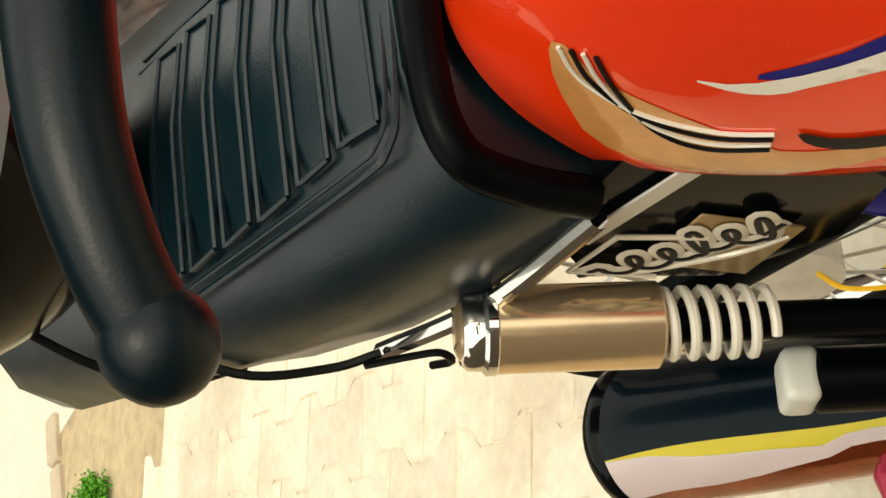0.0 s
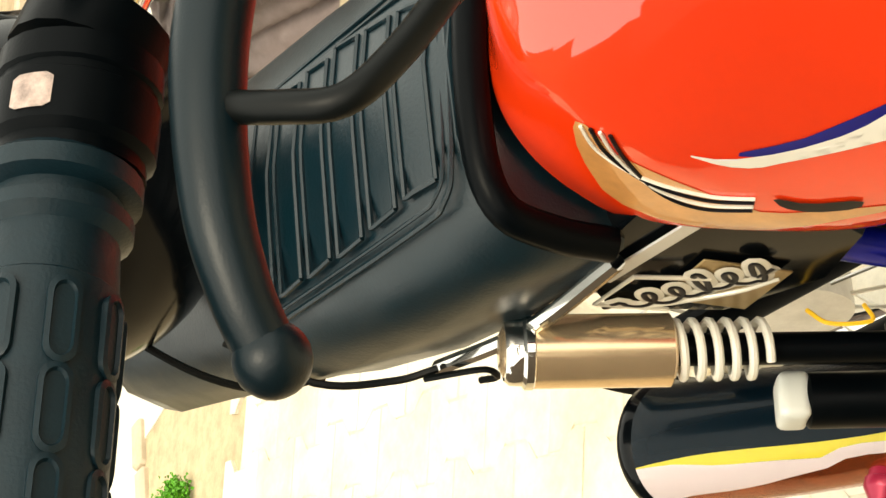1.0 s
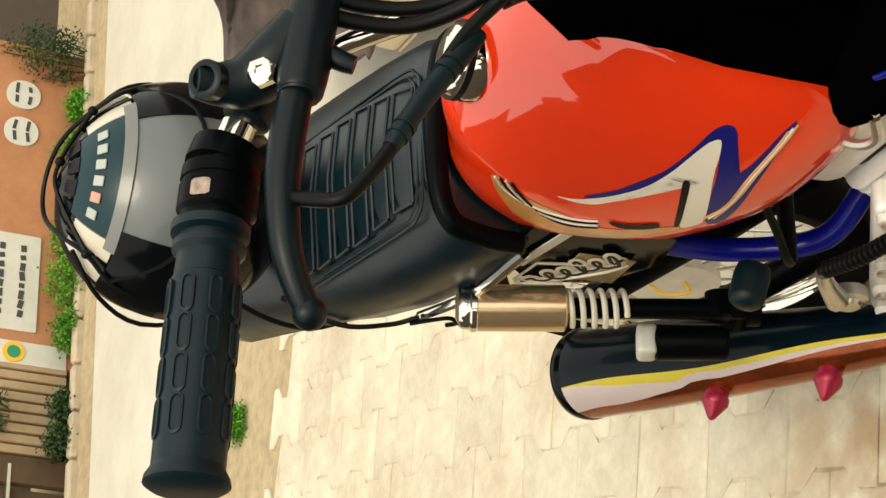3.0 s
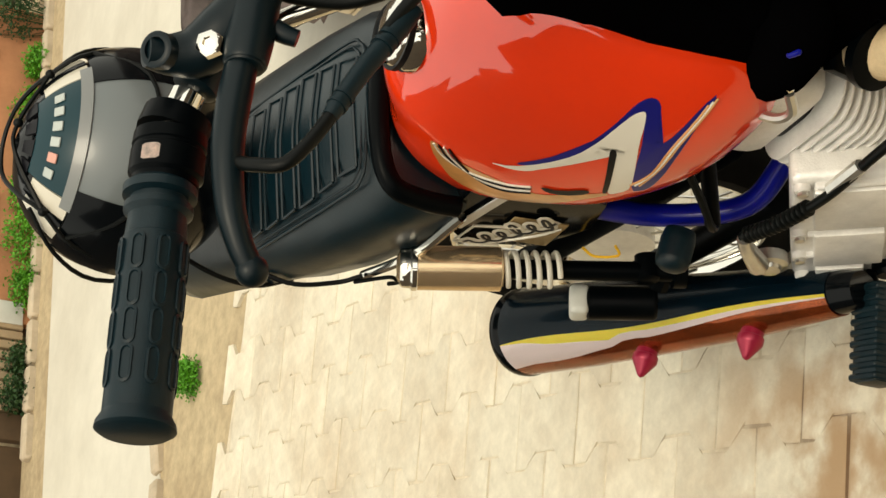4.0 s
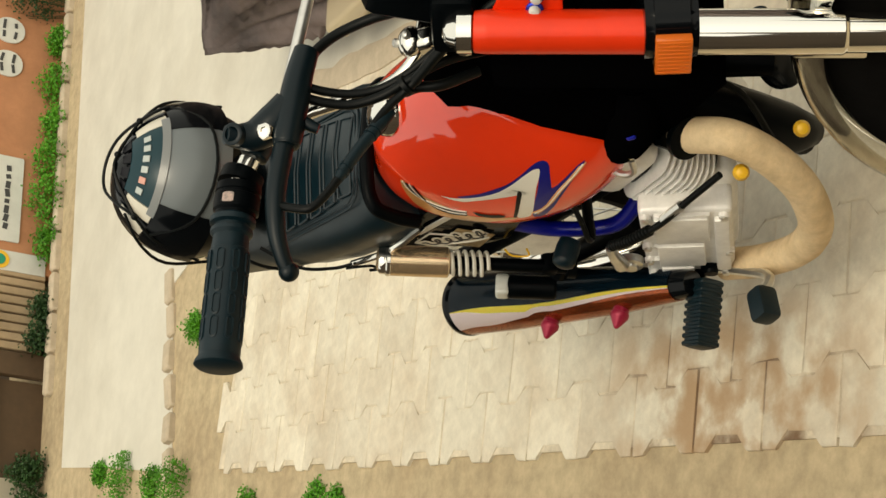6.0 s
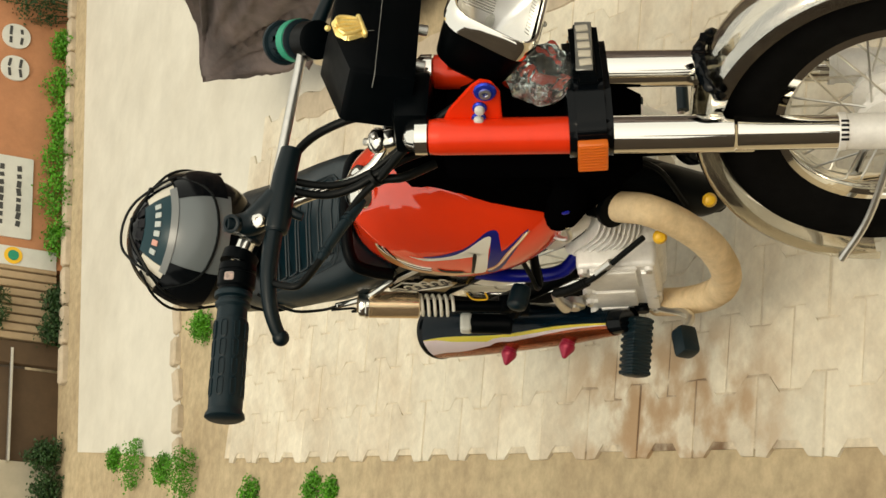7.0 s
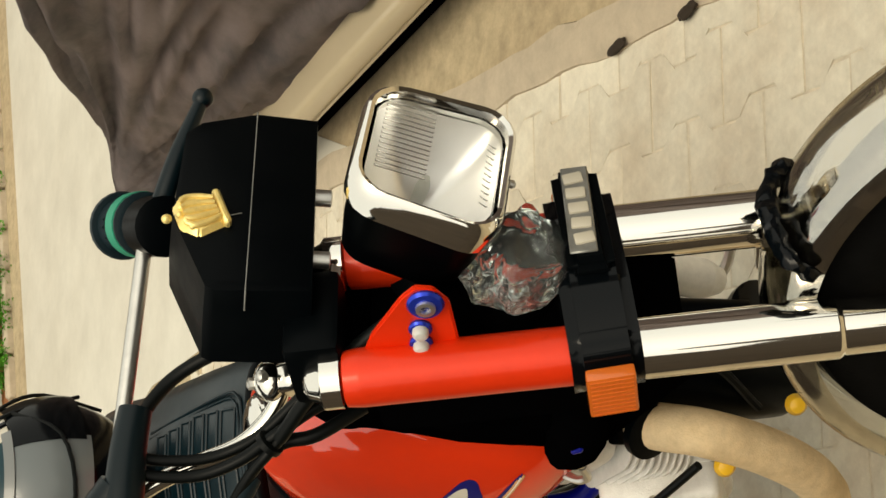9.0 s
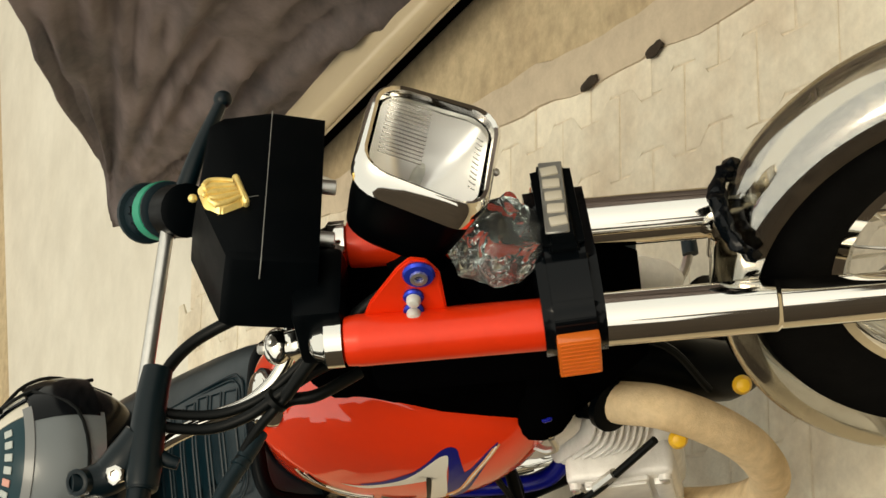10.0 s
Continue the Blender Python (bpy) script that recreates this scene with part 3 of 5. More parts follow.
TANK = [(0.478, 0.735, 0.430, 0.545, 0.03), (0.480, 0.757, 0.420, 0.520, 0.075), (0.492, 0.774, 0.428, 0.498, 0.102), (0.525, 0.788, 0.465, 0.482, 0.120), (0.57, 0.797, 0.52, 0.474, 0.132),
        (0.625, 0.799, 0.59, 0.474, 0.136), (0.685, 0.797, 0.66, 0.494, 0.132), (0.712, 0.789, 0.705, 0.523, 0.125), (0.762, 0.758, 0.757, 0.585, 0.108), (0.790, 0.744, 0.795, 0.62, 0.09)]


def spline_rows(rows, steps):
    """Rows of numbers, smoothed between the given ones."""
    p = np.array(rows, float)
    p = np.vstack([2 * p[0] - p[1], p, 2 * p[-1] - p[-2]])
    out = []
    for i in range(1, len(p) - 2):
        a, b, c, d = p[i - 1:i + 3]
        for k in range(steps):
            t = k / steps
            out.append(0.5 * (2 * b + (c - a) * t + (2 * a - 5 * b + 4 * c - d) * t * t + (3 * b - a - 3 * c + d) * t ** 3))
    return out + [p[-2]]


bm = loft([tank_ring(*t, n=72) for t in spline_rows(TANK, 6)])
tank_tree_bm = bm.copy()
from mathutils.bvhtree import BVHTree
bmesh.ops.recalc_face_normals(tank_tree_bm, faces=tank_tree_bm.faces[:])
TREE = BVHTree.FromBMesh(tank_tree_bm)
tank = part("fuel_tank", bm, RED, bike, "glossy orange-red fuel tank with swoosh decals", smooth=60)


def decal(outline, mat, lift, name):
    """A thin foil on the tank's right side, from an outline in y and z."""
    bm = bmesh.new()
    ring = [Vector((0, y, z)) for y, z in outline]
    n = len(ring)
    soft = []
    for i in range(n):                       # corners eased a little
        soft += [ring[i].lerp(ring[i - 1], 0.22), ring[i].lerp(ring[(i + 1) % n], 0.22)]
    f = bm.faces.new([bm.verts.new(q) for q in soft])
    bmesh.ops.triangulate(bm, faces=[f])
    for _ in range(4):
        bmesh.ops.subdivide_edges(bm, edges=[e for e in bm.edges if e.calc_length() > 0.006], cuts=1)
        bmesh.ops.triangulate(bm, faces=bm.faces[:])
    for v in bm.verts:
        hit, normal, _, _ = TREE.ray_cast(Vector((-0.6, v.co.y, v.co.z)), Vector((1, 0, 0)))
        if hit is None:
            hit, normal, _, _ = TREE.find_nearest(Vector((-0.12, v.co.y, v.co.z)))
        v.co = hit + normal * lift
    return part(name, bm, mat, tank, smooth=80)


decal([(0.662, 0.676), (0.628, 0.66), (0.592, 0.646), (0.559, 0.642), (0.533, 0.64), (0.503, 0.638), (0.491, 0.632), (0.489, 0.624), (0.496, 0.616), (0.515, 0.608), (0.532, 0.600), (0.536, 0.592), (0.517, 0.588), (0.477, 0.587), (0.456, 0.581), (0.489, 0.579), (0.539, 0.57), (0.584, 0.558), (0.618, 0.552), (0.629, 0.564), (0.58, 0.59), (0.552, 0.602), (0.521, 0.618), (0.512, 0.626), (0.521, 0.631), (0.544, 0.634), (0.571, 0.635), (0.605, 0.639), (0.641, 0.653)], DECAL_BLUE, 0.0006, "blue_decal")
decal([(0.678, 0.692), (0.666, 0.674), (0.636, 0.656), (0.599, 0.642), (0.565, 0.638), (0.539, 0.637), (0.516, 0.634), (0.507, 0.629), (0.507, 0.625), (0.521, 0.618), (0.544, 0.609), (0.58, 0.59), (0.609, 0.575), (0.626, 0.569), (0.644, 0.577), (0.64, 0.583), (0.617, 0.594), (0.58, 0.612), (0.563, 0.621), (0.562, 0.628), (0.57, 0.634), (0.59, 0.639), (0.618, 0.644), (0.644, 0.651), (0.66, 0.658), (0.671, 0.671)], WHITE, 0.0010, "white_decal")
decal([(0.567, 0.625), (0.566, 0.618), (0.591, 0.606), (0.62, 0.592), (0.642, 0.582), (0.645, 0.586), (0.62, 0.598), (0.589, 0.614)], DECAL_BLACK, 0.0014, "black_decal")
decal([(0.678, 0.636), (0.67, 0.618), (0.646, 0.599), (0.656, 0.594), (0.677, 0.611), (0.683, 0.625)], DECAL_BLACK, 0.0014, "black_decal")
# tan crescent paints the ground's reflection where the tank curves under
decal([(0.71, 0.739), (0.737, 0.719), (0.767, 0.681), (0.758, 0.646), (0.728, 0.611), (0.683, 0.596), (0.649, 0.577), (0.642, 0.581), (0.667, 0.602), (0.693, 0.623), (0.712, 0.649), (0.72, 0.68), (0.714, 0.712), (0.703, 0.733)], TAN_PRINT_REFLECT, 0.0005, "gold_print_reflection")

def pinstripe(line, mat, name):
    """A fine stripe along the tank's right side, from pairs of y and z."""
    pts = []
    for q in smooth_line([Vector((0, y, z)) for y, z in line], 6):
        hit, normal, _, _ = TREE.ray_cast(Vector((-0.6, q.y, q.z)), Vector((1, 0, 0)))
        if hit is not None:
            pts.append(hit + normal * 0.0012)
    part(name, tube(pts, 0.0012, seg=6, smooth=False), mat, tank)


pinstripe([(0.4631, 0.5791), (0.5199, 0.5781), (0.5698, 0.57), (0.6088, 0.5668)], TAN_PRINT_REFLECT, "gold_line")
pinstripe([(0.4675, 0.581), (0.5251, 0.5796), (0.5763, 0.5709), (0.6106, 0.5707)], WHITE, "gold_line")
pinstripe([(0.4721, 0.5828), (0.5305, 0.5811), (0.583, 0.5716), (0.6125, 0.5746)], TAN_PRINT_REFLECT, "gold_line")
pinstripe([(0.708, 0.7346), (0.7198, 0.716), (0.7188, 0.6881), (0.705, 0.6598), (0.6859, 0.6403)], WHITE, "rear_line")
pinstripe([(0.7041, 0.731), (0.7165, 0.7126), (0.721, 0.6836), (0.7103, 0.6569), (0.6898, 0.6381)], DECAL_BLACK, "rear_line")
pinstripe([(0.7006, 0.7272), (0.7134, 0.7091), (0.7234, 0.6789), (0.7158, 0.6539), (0.694, 0.6357)], WHITE, "rear_line")
pinstripe([(0.6975, 0.7231), (0.7106, 0.7055), (0.7261, 0.674), (0.7213, 0.6509), (0.6984, 0.6333)], DECAL_BLACK, "rear_line")
cap = part("filler_cap", lathe([(0, 0.036), (0.010, 0.036), (0.013, 0.034), (0.024, 0.033), (0.028, 0.029), (0.031, 0.018), (0.032, 0.002)], (-0.020, 0.640, 0.788), (-0.022, 0.648, 1), seg=32), CHROME, tank, "chrome filler cap")
part("cap_band", lathe([(0, 0.0364), (0.006, 0.0364)], (-0.0202, 0.6406, 0.803), (-0.022, 0.648, 1), seg=32), DECAL_BLACK, cap, "black rubber band")

# ---- seat ----
def seat_ring(y, w, top, low, wl, cx, crown=0.012):
    pts = []
    for x, z in ((-wl, low), (-wl - 0.004, low + 0.02), (-w - 0.01, top - 0.055), (-w, top - 0.022), (-w + 0.022, top - 0.004), (-w * 0.5, top + crown * 0.6), (0, top + crown)):
        pts.append((x, z))
    full = pts + [(-x, z) for x, z in pts[-2::-1]]
    return [Vector((x + cx, y, z)) for x, z in full]


SEAT = [(0.80, 0.098, 0.735, 0.65, 0.10, 0.0), (0.805, 0.108, 0.752, 0.648, 0.106, 0.0), (0.84, 0.116, 0.765, 0.648, 0.108, 0.0), (0.92, 0.122, 0.778, 0.65, 0.11, 0.002), (1.0, 0.122, 0.788, 0.654, 0.108, 0.008), (1.1, 0.118, 0.798, 0.67, 0.104, 0.02),
        (1.2, 0.115, 0.805, 0.69, 0.10, 0.04), (1.3, 0.108, 0.81, 0.71, 0.092, 0.055), (1.36, 0.09, 0.805, 0.73, 0.08, 0.06)]
seat = part("seat", loft([seat_ring(*s) for s in SEAT]), VINYL, bike, "black vinyl seat with pressed ribs", smooth=50)


def seat_top(x, y):
    ys = [s[0] for s in SEAT]
    top = float(np.interp(y, ys, [s[2] for s in SEAT]))
    w = float(np.interp(y, ys, [s[1] for s in SEAT]))
    f = min(abs(x) / w, 1)
    return top + 0.012 * (1 - 0.8 * f) if f < 0.85 else top - 0.004 + 0.006 * (1 - f) / 0.15


for k in range(6):
    y0 = 0.822 + 0.036 * k
    x1 = 0.062 + 0.010 * min(k, 2) / 2
    loop = [(-x1 - 0.014, y0), (x1 - 0.014, y0), (x1 - 0.011, y0 + 0.026), (-x1 - 0.017, y0 + 0.026)]
    pts = [Vector((x, y, 0)) for x, y in loop]
    dense = []
    for a, b in zip(pts, pts[1:] + pts[:1]):
        for t in range(8):
            q = a.lerp(b, t / 8)
            dense.append(Vector((q.x, q.y, seat_top(q.x, q.y) + 0.0006)))
    part("rib", tube(dense + dense[:1], 0.0020, seg=6, smooth=False), VINYL, seat)
border = [(-0.103, 1.05), (-0.101, 0.85), (-0.092, 0.818), (-0.062, 0.809), (0.034, 0.809), (0.062, 0.818), (0.07, 0.85), (0.072, 1.05)]
inner = [(x * 0.93 - 0.001, y + 0.006) for x, y in border]
part("seam", tube([Vector((x, y, seat_top(x, y) + 0.0008)) for x, y in inner], 0.0013, seg=6, steps=5), VINYL, seat)
part("seam", tube([Vector((x, y, seat_top(x, y) + 0.001)) for x, y in border], 0.002, seg=6, steps=5), VINYL, seat)
part("nose_piping", tube([Vector((x, y, z)) for x, y, z in ((-0.108, 0.80, 0.66), (-0.108, 0.80, 0.70), (-0.098, 0.797, 0.737), (-0.05, 0.795, 0.752), (0.05, 0.795, 0.752), (0.098, 0.797, 0.737), (0.108, 0.8, 0.70))], 0.011, seg=10), BLACK, seat)
for sx in (-1, 1):
    part("trim_strip", tube([(sx * 0.112, 0.812, 0.649), (sx * 0.116, 0.92, 0.650), (sx * 0.113 + 0.008, 1.03, 0.659)], 0.006, seg=8), CHROME, seat, "chrome seat trim")

# ---- helmet on the seat ----
HC = Vector((-0.004, 1.086, 0.926))
RX, RY, RZ = 0.121, 0.132, 0.125
YAW = 13                                        # degrees the helmet is turned to the bike's right
helmet = thing("helmet", (HC.x, HC.y, 0.80), "black and grey full-face helmet strapped on the seat", "helmet")


def shell(z0, z1, a0, a1, grow, n=30, m=14):
    """A patch of the helmet's egg between heights and headings (degrees, 0 faces the front)."""
    bm = bmesh.new()
    rows = []
    for i in range(m + 1):
        z = z0 + (z1 - z0) * i / m
        ph = math.asin(max(-1, min(1, z)))
        row = []
        for k in range(n + 1):
            a = radians(a0 + (a1 - a0) * k / n - YAW)
            r = math.cos(ph)
            row.append(HC + Vector((math.sin(a) * r * (RX + grow), -math.cos(a) * r * (RY + grow), z * (RZ + grow))))
        rows.append(row)
    loft(rows, caps=False, closed=False, bm=bm)
    bmesh.ops.remove_doubles(bm, verts=bm.verts, dist=1e-5)
    bmesh.ops.solidify(bm, geom=bm.faces[:], thickness=0.004)
    return bm


part("shell", shell(-0.98, 0.995, 0, 360, -0.002, 48, 26), BLACK_GLOSS, helmet, "gloss black shell")
part("forehead_panel", shell(0.64, 0.90, -42, 42, 0.003), HEL_DARK, helmet, "slate panel with pale marks")
for sx in (-1, 1):
    a0, a1 = (-78, -43) if sx < 0 else (43, 78)
    part("side_panel", shell(0.58, 0.86, a0, a1, 0.003), HEL_WHITE, helmet, "pale cream panel")
    part("side_stripe", shell(0.58, 0.88, sx * 60 - 3, sx * 60 + 3, 0.0045, 6, 10), BLACK_GLOSS, helmet)
    part("visor_side", shell(-0.10, 0.56, *((-80, -33) if sx < 0 else (33, 80)), 0.0075), BLACK_GLOSS, helmet, "black visor side")
part("visor", shell(-0.15, 0.60, -36, 36, 0.006), GREY_VISOR, helmet, "smoked grey visor")
part("visor_edge", shell(0.55, 0.63, -47, 47, 0.0085), VISOR_RIM, helmet, "pale raised visor edge")
for k in range(4):
    part("vent", shell(0.90, 0.955, -50 + 26 * k, -32 + 26 * k, 0.004, 8, 5), DECAL_BLACK, helmet, "black vent slot")
for k in range(6):
    a = radians(-31 + 12.2 * k - YAW)
    z = 0.775
    r = math.cos(math.asin(z))
    q = HC + Vector((math.sin(a) * r * (RX + 0.0042), -math.cos(a) * r * (RY + 0.0042), z * (RZ + 0.0042)))
    bm2 = box(0.0105, 0.002, 0.0125, Matrix.Translation(q) @ pose(0, 0, 0, -50, 0, math.degrees(a)), 0.0008, 1)
    part("mark_bar", bm2, HEL_PINK if k == 1 else HEL_MARK, helmet)


def net(pairs, r=0.0026):
    """An elastic cord over the helmet through (heading, height) pairs."""
    line = []
    for a, ph in pairs:
        a, ph = radians(a - YAW), radians(ph)
        line.append(HC + Vector((math.sin(a) * math.cos(ph) * (RX + 0.009), -math.cos(a) * math.cos(ph) * (RY + 0.009), math.sin(ph) * (RZ + 0.009))))
    part("net_cord", tube(line, r, seg=6, steps=4), CABLE, helmet, "black elastic net cord")


net([(-74, -10), (-66, 25), (-58, 45), (-70, 62), (-120, 74), (160, 80), (90, 70), (66, 52), (64, 30), (78, -10)])
net([(-58, 45), (-30, 74), (30, 76), (66, 52)])
net([(-64, 30), (-36, 8), (0, 2), (36, 8), (64, 30)])
net([(-66, 52), (-84, 30), (-96, 5), (-100, -30)])
net([(66, 52), (84, 30), (96, 5), (100, -30)])
for a, ph in ((-58, 45), (66, 52), (30, 76)):
    a, ph = radians(a - YAW), radians(ph)
    part("net_knot", ball(HC + Vector((math.sin(a) * math.cos(ph) * (RX + 0.009), -math.cos(a) * math.cos(ph) * (RY + 0.009), math.sin(ph) * (RZ + 0.009))), 0.0055, 8, 6), CABLE, helmet)

# ---- handlebar, grips and levers ----
bar_pts = [(-0.455, 0.520, 1.066), (-0.28, 0.528, 1.058), (-0.21, 0.525, 1.045), (-0.165, 0.522, 1.02), (-0.126, 0.500, 0.982), (-0.106, 0.472, 0.940), (-0.092, 0.440, 0.902), (-0.066, 0.412, 0.878), (-0.03, 0.392, 0.872), (0.05, 0.395, 0.872), (0.10, 0.43, 0.90), (0.14, 0.465, 0.95), (0.16, 0.52, 0.972), (0.20, 0.64, 0.97)]
bar = part("handlebar", tube(bar_pts, 0.009, seg=14), CHROME, bike, "chrome handlebar")
part("crossbar", tube([(-0.170, 0.50, 1.020), (0.14, 0.475, 0.978)], 0.008, seg=10), STEEL, bar, "chrome crossbar")
for x in (-0.04, 0.045):
    part("bar_clamp", box(0.030, 0.040, 0.052, Matrix.Translation((x, 0.39, 0.862)) @ pose(0, 0, 0, 27), 0.012, 4), CHROME, bar, "chrome bar clamp")
    part("clamp_cap", ball((x, 0.396, 0.886), 0.021, 20, 14, (1.0, 0.9, 0.75)), CHROME, bar, "rounded chrome clamp cap")
    for dy in (-0.012, 0.014):
        part("clamp_bolt", lathe([(0, 0.006), (0.006, 0.006), (0.008, 0.003)], (x, 0.394 + dy, 0.897), (x, 0.394 + 3 * dy, 1.0), seg=6), STEEL, bar)


def grip(a, b, mat, label):
    a, b = Vector(a), Vector(b)
    L = (b - a).length
    r = 0.0235
    g = part("grip", lathe([(0, r + 0.002), (0.003, r + 0.005), (0.010, r + 0.005), (0.012, r - 0.001), (0.016, r - 0.001), (0.018, r + 0.003), (0.023, r + 0.003), (0.027, r - 0.001), (0.045, r), (0.046, r + 0.001), (L * 0.5, r + 0.002), (L - 0.014, r + 0.002), (L - 0.007, r + 0.006), (L - 0.003, r + 0.0065), (L, r + 0.002)], a, b, seg=28), mat, bar, label)
    d = (b - a).normalized()
    s = d.cross(Vector((0, 0, 1))).normalized()
    o = d.cross(s)
    for row in range(8):
        t = 2 * math.pi * row / 8
        out = s * math.cos(t) + o * math.sin(t)
        for k in range(4):
            h = 0.052 + (L - 0.08) * (k + 0.5 * (row % 2) * 0) / 4 + 0.012
            m = frame_of(a + d * h + out * (r + 0.0012), d, out)
            prof = rounded(0.03, 0.011, 0.0055, 4)
            bm = loft([[m @ Vector((x * 0.95, z, -0.001)) for x, z in prof], [m @ Vector((x, z, 0.0016)) for x, z in prof], [m @ Vector((x * 0.86, z * 0.7, 0.0022)) for x, z in prof], [m @ Vector((x * 0.8, z * 0.6, 0.0008)) for x, z in prof]])
            part("grip_pad", bm, mat, g)
    return g


grip((-0.272, 0.528, 1.058), (-0.470, 0.520, 1.067), RUBBER, "black rubber throttle grip with oval pads")
left_grip = grip((0.15, 0.495, 0.972), (0.178, 0.575, 0.972), RUBBER, "black rubber clutch grip with a green collar")
part("collar", lathe([(0, 0.026), (0.001, 0.0345), (0.026, 0.0345), (0.028, 0.026)], (0.153, 0.503, 0.972), (0.184, 0.592, 0.972), seg=24), TEAL, left_grip, "green rubber collar")
part("flange", lathe([(0, 0.024), (0.002, 0.036), (0.007, 0.037), (0.009, 0.026)], (0.176, 0.57, 0.972), (0.19, 0.61, 0.972), seg=24), RUBBER, left_grip, "black rubber flange")
part("flange", lathe([(0, 0.028), (0.002, 0.034), (0.006, 0.034), (0.008, 0.026)], (0.15, 0.495, 0.972), (0.19, 0.61, 0.972), seg=24), RUBBER, left_grip, "black rubber flange")
sw = part("switch_housing", lathe([(0, 0.022), (0.002, 0.0285), (0.012, 0.029), (0.013, 0.0275), (0.016, 0.0275), (0.017, 0.029), (0.036, 0.029), (0.039, 0.026), (0.044, 0.0265)], (-0.228, 0.527, 1.053), (-0.40, 0.53, 1.063), seg=24), BLACK, bar, "black throttle and switch housing")


def print_on_bar(u0, u1, a0, a1, mat, label=""):
    """A thin printed patch on the switch housing, along its axis and round it (degrees from straight up)."""
    a, b = Vector((-0.228, 0.527, 1.053)), Vector((-0.40, 0.53, 1.063))
    d = (b - a).normalized()
    side = d.cross(Vector((0, 0, 1))).normalized()
    up = side.cross(d)
    rows = []
    for i in range(7):
        ang = radians(a0 + (a1 - a0) * i / 6)
        trim = 0.0015 if i in (0, 6) else 0.0
        rows.append([a + d * (u0 + trim + (u1 - u0 - 2 * trim) * k / 4) + (side * math.sin(ang) + up * math.cos(ang)) * 0.0294 for k in range(5)])
    bm = loft(rows, caps=False, closed=False)
    bmesh.ops.solidify(bm, geom=bm.faces[:], thickness=0.0005)
    part("switch_print", bm, mat, sw, label)


print_on_bar(0.020, 0.033, -60, -30, material("worn_pale_print", (0.66, 0.52, 0.46), 0.5, vary=0.45, scale=160), "worn pale pinkish switch marking")
perch = part("lever_perch", tube([(-0.176, 0.500, 1.086), (-0.174, 0.500, 1.066), (-0.168, 0.496, 1.046), (-0.152, 0.482, 1.030), (-0.130, 0.468, 1.016)], [0.0125, 0.0165, 0.021, 0.023, 0.021], seg=18), LEVER, bar, "black cast lever perch")
part("perch_clamp", lathe([(0, 0.015), (0.002, 0.0185), (0.022, 0.0185), (0.024, 0.015)], (-0.166, 0.520, 1.030), (-0.222, 0.527, 1.053), seg=20), LEVER, perch)
part("lever_bolt", lathe([(0, 0.0115), (0.007, 0.0115), (0.009, 0.009), (0.0095, 0.005), (0.007, 0.004), (0.007, 0.001)], (-0.171, 0.477, 1.042), (-0.185, 0.40, 1.10), seg=6), CHROME, perch, "bright hex bolt")
part("mirror_socket", lathe([(0, 0.0145), (0.022, 0.0145), (0.0235, 0.0125), (0.0235, 0.0095), (0.012, 0.0085), (0.010, 0.001)], (-0.173, 0.502, 1.064), (-0.190, 0.46, 1.125), seg=24), LEVER, perch, "hollow mirror boss")
part("perch_tab", tube([(-0.150, 0.462, 1.004), (-0.158, 0.456, 0.992), (-0.162, 0.452, 0.982)], [0.009, 0.008, 0.007], seg=10), LEVER, perch)
part("bar_sleeve", lathe([(0, 0.0125), (0.001, 0.0135), (0.034, 0.0135), (0.035, 0.0125)], (-0.192, 0.522, 1.043), (-0.222, 0.527, 1.053), seg=18), CHROME, bar, "bare chrome stretch of the bar")
part("switch_step", lathe([(0, 0.024), (0.002, 0.028), (0.02, 0.028)], (-0.207, 0.535, 1.045), (-0.222, 0.535, 1.05), seg=18), BLACK, sw)
lever = part("brake_lever", tube([(-0.17, 0.466, 1.018), (-0.211, 0.468, 1.024), (-0.255, 0.470, 1.027), (-0.30, 0.472, 1.022), (-0.328, 0.475, 1.012), (-0.346, 0.478, 1.001)], [0.0125, 0.0135, 0.0128, 0.0115, 0.0105, 0.0100], seg=16), LEVER, bar, "black curved brake lever")
part("lever_sleeve", tube([(-0.055, 0.462, 1.000), (-0.092, 0.462, 1.008), (-0.129, 0.462, 1.013), (-0.168, 0.463, 1.017), (-0.186, 0.464, 1.019), (-0.190, 0.464, 1.0195)], [0.0165, 0.018, 0.0195, 0.0192, 0.0175, 0.0145], seg=18), LEVER, lever, "thick black lever sleeve")
part("lever_ball", ball((-0.347, 0.478, 1.000), 0.0128, 20, 14), LEVER, lever)
part("switch_housing", lathe([(0, 0.024), (0.003, 0.031), (0.045, 0.031), (0.048, 0.024)], (0.128, 0.44, 0.970), (0.15, 0.50, 0.972), seg=20), BLACK, bar, "black left switch housing")
part("clutch_lever", tube([(0.14, 0.452, 0.975), (0.20, 0.43, 0.958), (0.263, 0.42, 0.932)], [0.012, 0.010, 0.007], seg=10), LEVER, bar, "black clutch lever")
part("clutch_lever_ball", ball((0.263, 0.42, 0.932), 0.011, 14, 10), LEVER, bar)

